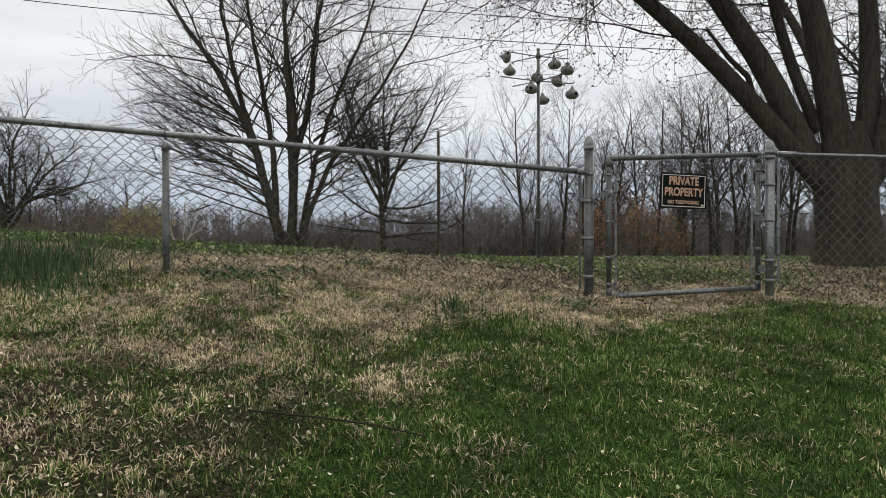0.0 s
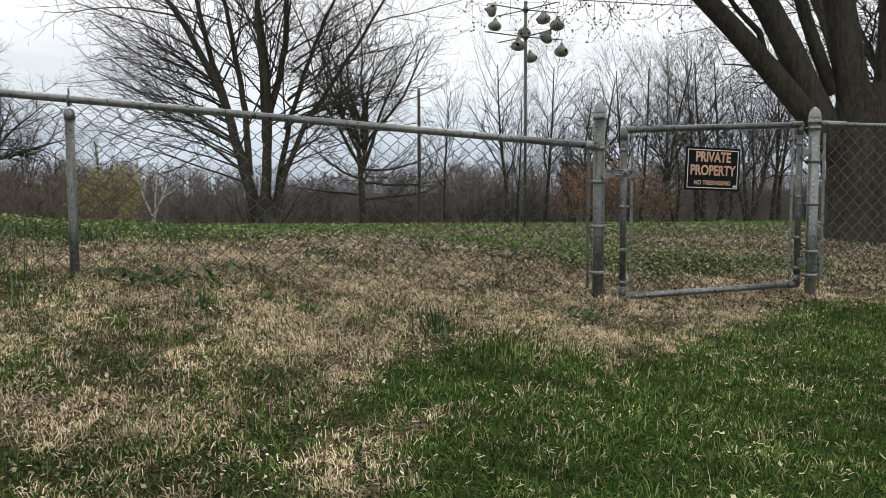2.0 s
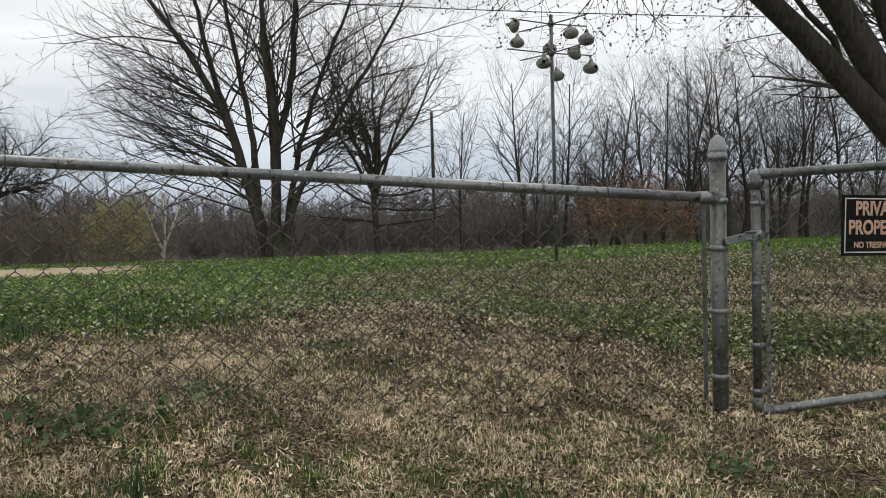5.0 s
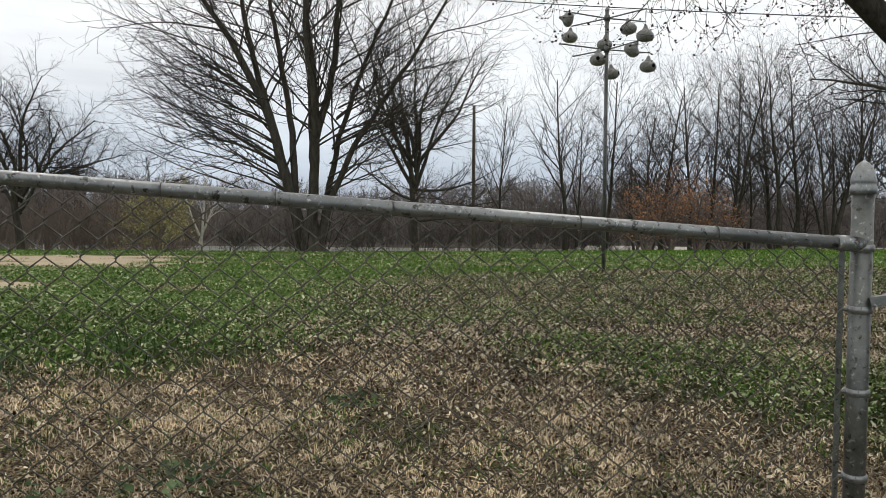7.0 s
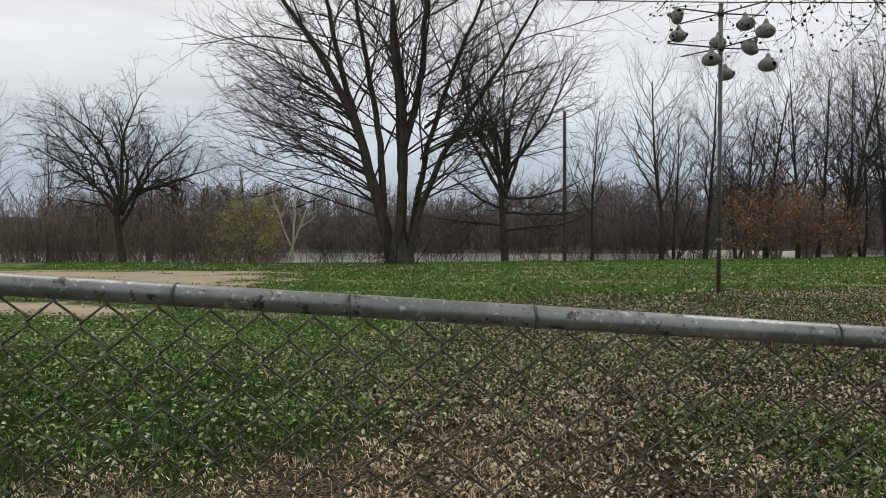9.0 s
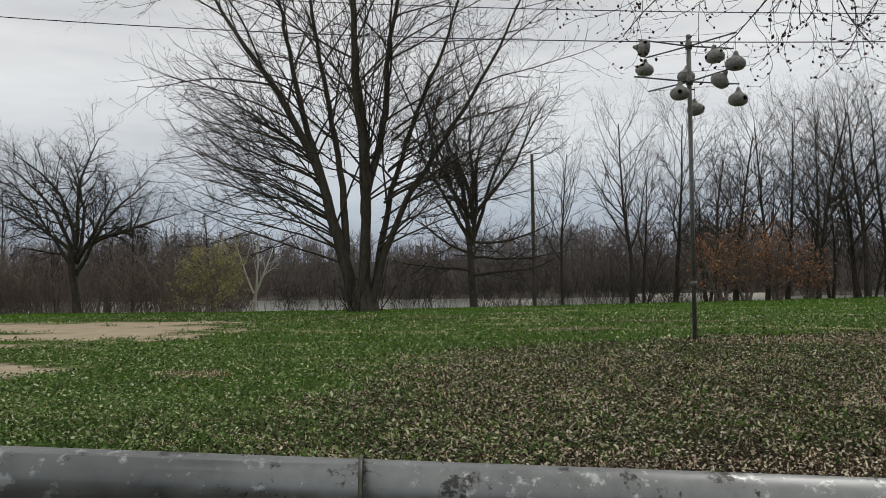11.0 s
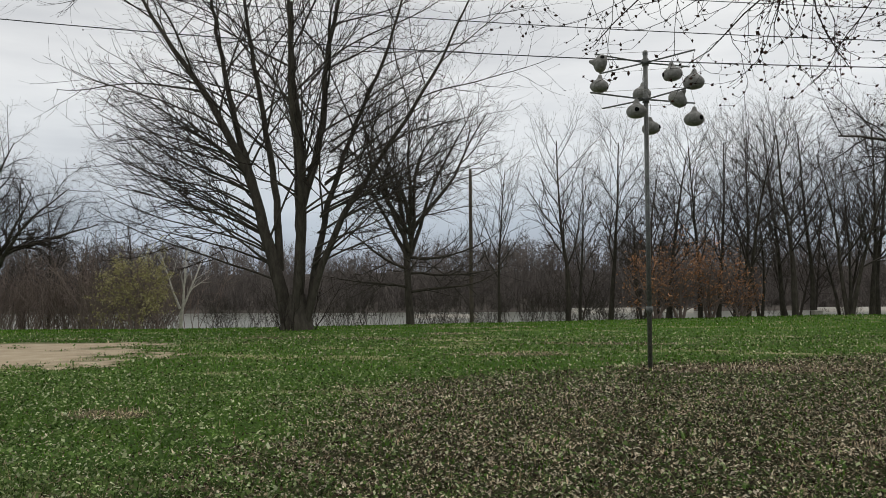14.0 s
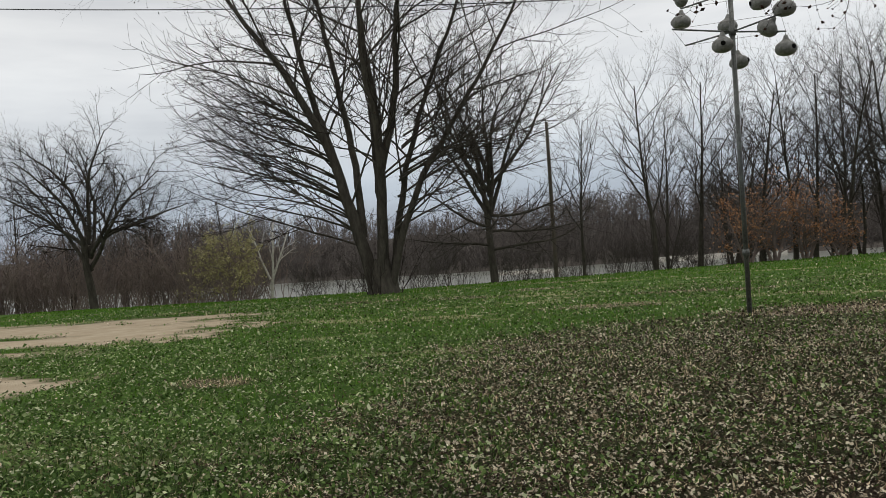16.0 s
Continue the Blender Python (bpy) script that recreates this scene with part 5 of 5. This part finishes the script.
batches = []
for y0, y1, xr, per, h, w in ((3.3, 6.4, 3.6, 500, 0.040, 0.0032), (6.4, 9.5, 5.5, 400, 0.040, 0.0050), (9.5, 20, 10, 160, 0.05, 0.011), (20, 40, 16, 40, 0.05, 0.025)):
    x, y = sow(rng, -xr, xr, y0, y1, per, w_dry)
    batches.append(blades(x, y, h, w, 0.9, rng))
clump = lambda x, y: np.clip(0.55 + 1.5 * ragged(x * 1.9 + 4, y * 1.9), 0.12, 1)
w_straw = lambda x, y, dry, green, litter, sand: np.clip(0.02 + 0.42 * (y < 5.8) * (1 - green) + 0.98 * dry + 0.15 * litter + 0.2 * green * (y < 7) * np.clip(ragged(x * 2.7, y * 2.7 + 8) * 3, 0.15, 1), 0, 1) * clump(x, y) * (1 - sand)
for y0, y1, xr, per, h, w in ((3.3, 5.2, 3.2, 6000, 0.026, 0.0028), (5.2, 7.0, 3.8, 8500, 0.024, 0.0028), (7.0, 9.5, 5.5, 5600, 0.021, 0.0036), (9.5, 14, 7.5, 1300, 0.024, 0.006)):
    x, y = sow(rng, -xr, xr, y0, y1, per, w_straw)
    batches.append(straw(x, y, h, w, rng))
for y0, y1, xr, per, count, h, w, r in ((3.3, 5.2, 3.2, 560, 20, 0.032, 0.0030, 0.032), (5.2, 7.0, 3.8, 620, 18, 0.029, 0.0030, 0.030), (7.0, 9.5, 5.5, 400, 13, 0.030, 0.0044, 0.034), (9.5, 14, 7.5, 110, 9, 0.030, 0.007, 0.045)):
    batches.append(clumps(rng, -xr, xr, y0, y1, per, w_straw, count, h, w, r))
stuff("dry_grass", batches, DRY, "matted tan dead grass over the mound", "grass")

batches = []
for y0, y1, xr, per, h, w in ((3.3, 7.0, 3.8, 4600, 0.030, 0.0038), (7.0, 11, 6.0, 1700, 0.040, 0.0062)):
    x, y = sow(rng, -xr, xr, y0, y1, per, w_green)
    batches.append(blades(x, y, h, w, 1.15, rng))
for y0, y1, xr, per, count, h, w, r in ((3.3, 7.0, 3.8, 700, 17, 0.034, 0.0036, 0.034), (7.0, 11, 6.0, 70, 12, 0.050, 0.0065, 0.034)):
    batches.append(clumps(rng, -xr, xr, y0, y1, per, w_green, count, h, w, r))
stuff("green_grass", batches, GREEN, "short uneven green spring grass", "grass")

batches = []
for y0, y1, xr, per, h, w in ((11, 20, 12, 300, 0.045, 0.011), (20, 32, 20, 95, 0.05, 0.022), (32, 47, 26, 36, 0.06, 0.035)):
    x, y = sow(rng, -xr, xr, y0, y1, per, w_green)
    batches.append(blades(x, y, h, w, 0.6, rng))
stuff("lawn_grass", batches, LAWN, "green lawn running down to the bank", "grass")


def leaf_batch(x, y, size, rng):
    n = len(x)
    z = land(x, y)
    s = size * rng.uniform(0.5, 1.4, n)
    a = rng.uniform(0, 6.28, n)
    c, sn = np.cos(a), np.sin(a)
    tilt = rng.normal(0, 0.45, (n, 2))
    curl = rng.uniform(0.1, 0.6, n)
    lift = np.abs(rng.normal(0.006, 0.010, n)) + 0.004
    out = []
    for u, w, k in ((-1, 0, 0), (-0.15, -0.72, 1), (1, 0, 0), (0.15, 0.72, 1)):
        px, py = u * c - w * sn, u * sn + w * c
        out.append(np.stack([x + px * s, y + py * s, z + lift + s * (tilt[:, 0] * px + tilt[:, 1] * py) + k * curl * s * 0.4 + 0.3 * s * np.abs(tilt[:, 0])], -1))
    v = np.stack(out, 1).reshape(-1, 3)
    i = np.arange(n)[:, None] * 4
    return v, np.concatenate([i + np.array([[0, 1, 2]]), i + np.array([[0, 2, 3]])])


batches = []
for y0, y1, xr, per, s in ((3.3, 6.5, 3.6, 2600, 0.0070), (6.5, 10, 6.0, 4400, 0.0080), (10, 15, 8.5, 2500, 0.0098), (15, 24, 11, 640, 0.0140)):
    x, y = sow(rng, -xr, xr, y0, y1, per, w_lit)
    batches.append(leaf_batch(x, y, s, rng))
stuff("leaf_litter", batches, LITTER, "scattered curled brown fallen leaves on the turf", "leaves")

w_weed = lambda x, y, dry, green, litter, sand: np.clip(green * (0.25 + 0.75 * (y > 6.8)), 0, 1) * (1 - sand)
batches = []
for y0, y1, xr, per, s in ((3.5, 7, 3.6, 260, 0.009), (7, 11, 6.0, 1500, 0.011), (11, 16, 9.0, 600, 0.015), (16, 26, 13, 70, 0.022)):
    x, y = sow(rng, -xr, xr, y0, y1, per, w_weed)
    v, f = leaf_batch(x, y, s, rng)
    v[:, 2] += np.repeat(rng.uniform(0.01, 0.045, len(x)), 4)
    batches.append((v, f))
stuff("ground_weeds", batches, WEED, "low leafy weeds with small pale flowers in the lawn", "weeds")


def tuft(x, y, height, count, seed, spread=0.05):
    rng = np.random.default_rng(seed)
    count = count // 2 if height < 0.08 else count
    bx, by = x + rng.normal(0, spread, count), y + rng.normal(0, spread, count)
    lawn_clump = height < 0.08
    v, f = blades(bx, by, height, 0.005 if lawn_clump else 0.0065, 1.0 if lawn_clump else 0.45, rng)
    z = float(land(x, y))
    if lawn_clump:
        t = thing("grass_clump", pose(x, y, z), "lush low clump of dark green grass", "plant", "grass clumps")
    else:
        t = thing("daffodil_tuft", pose(x, y, z), "upright tuft of dark green daffodil leaves in the turf", "plant", "daffodil tufts")
    tagged(under("leaf_clump", mesh_np("leaf_clump", v - np.array((x, y, z)), f, GREEN if lawn_clump else TUFT), t), kind="stuff")


for n, (x, y, h, c, s) in enumerate(((-0.99, 5.62, 0.10, 40, 0.035), (0.025, 5.56, 0.13, 46, 0.035), (0.34, 5.42, 0.065, 620, 0.10), (0.62, 5.38, 0.06, 420, 0.09), (-0.62, 4.55, 0.055, 500, 0.13), (-1.9, 7.68, 0.11, 60, 0.06), (-2.18, 7.1, 0.12, 70, 0.08), (-0.45, 4.78, 0.055, 500, 0.12),
                                    (-2.1, 5.40, 0.15, 200, 0.13), (-2.35, 5.55, 0.18, 230, 0.16), (-2.55, 5.85, 0.18, 200, 0.16), (-2.25, 5.85, 0.15, 180, 0.13), (-2.75, 5.6, 0.19, 200, 0.18), (-2.45, 6.25, 0.17, 160, 0.16), (-2.9, 6.1, 0.2, 200, 0.2), (-2.2, 4.5, 0.17, 170, 0.1), (-2.62, 7.0, 0.16, 80, 0.1))):
    tuft(x, y, h, c, 500 + n, s)

# a dead twig lying in the grass
tw = [(-0.62, 3.95), (-0.4, 3.93), (-0.2, 3.90), (-0.02, 3.84)]
pts = [(x, y, float(land(x, y)) + 0.03) for x, y in tw]
tagged(new("fallen_twig", tube_mesh("fallen_twig", [(pts, [0.004, 0.0035, 0.003, 0.002], 6)], TWIG)), "thin grey fallen twig lying in the grass", "twig")


def leafy_weed(x, y, count, spread, seed):
    rng = np.random.default_rng(seed)
    lx, ly = x + rng.normal(0, spread, count), y + rng.normal(0, spread * 0.7, count)
    z = float(land(x, y))
    v, f = leaf_batch(lx, ly, 0.014, rng)
    v[:, 2] += np.repeat(rng.uniform(0.0, 0.03, count), 4)
    t = thing("leafy_weed", pose(x, y, z), "low dark green leafy weed spreading over dead grass", "plant", "leafy weeds")
    tagged(under("leaf_clump", mesh_np("leaf_clump", v - np.array((x, y, z)), f, TUFT), t), kind="stuff")


for n, (x, y, c, s) in enumerate(((-1.30, 6.02, 260, 0.12), (-1.05, 6.35, 110, 0.09), (0.72, 6.05, 90, 0.08), (-0.75, 7.15, 50, 0.06))):
    leafy_weed(x, y, c, s, 700 + n)
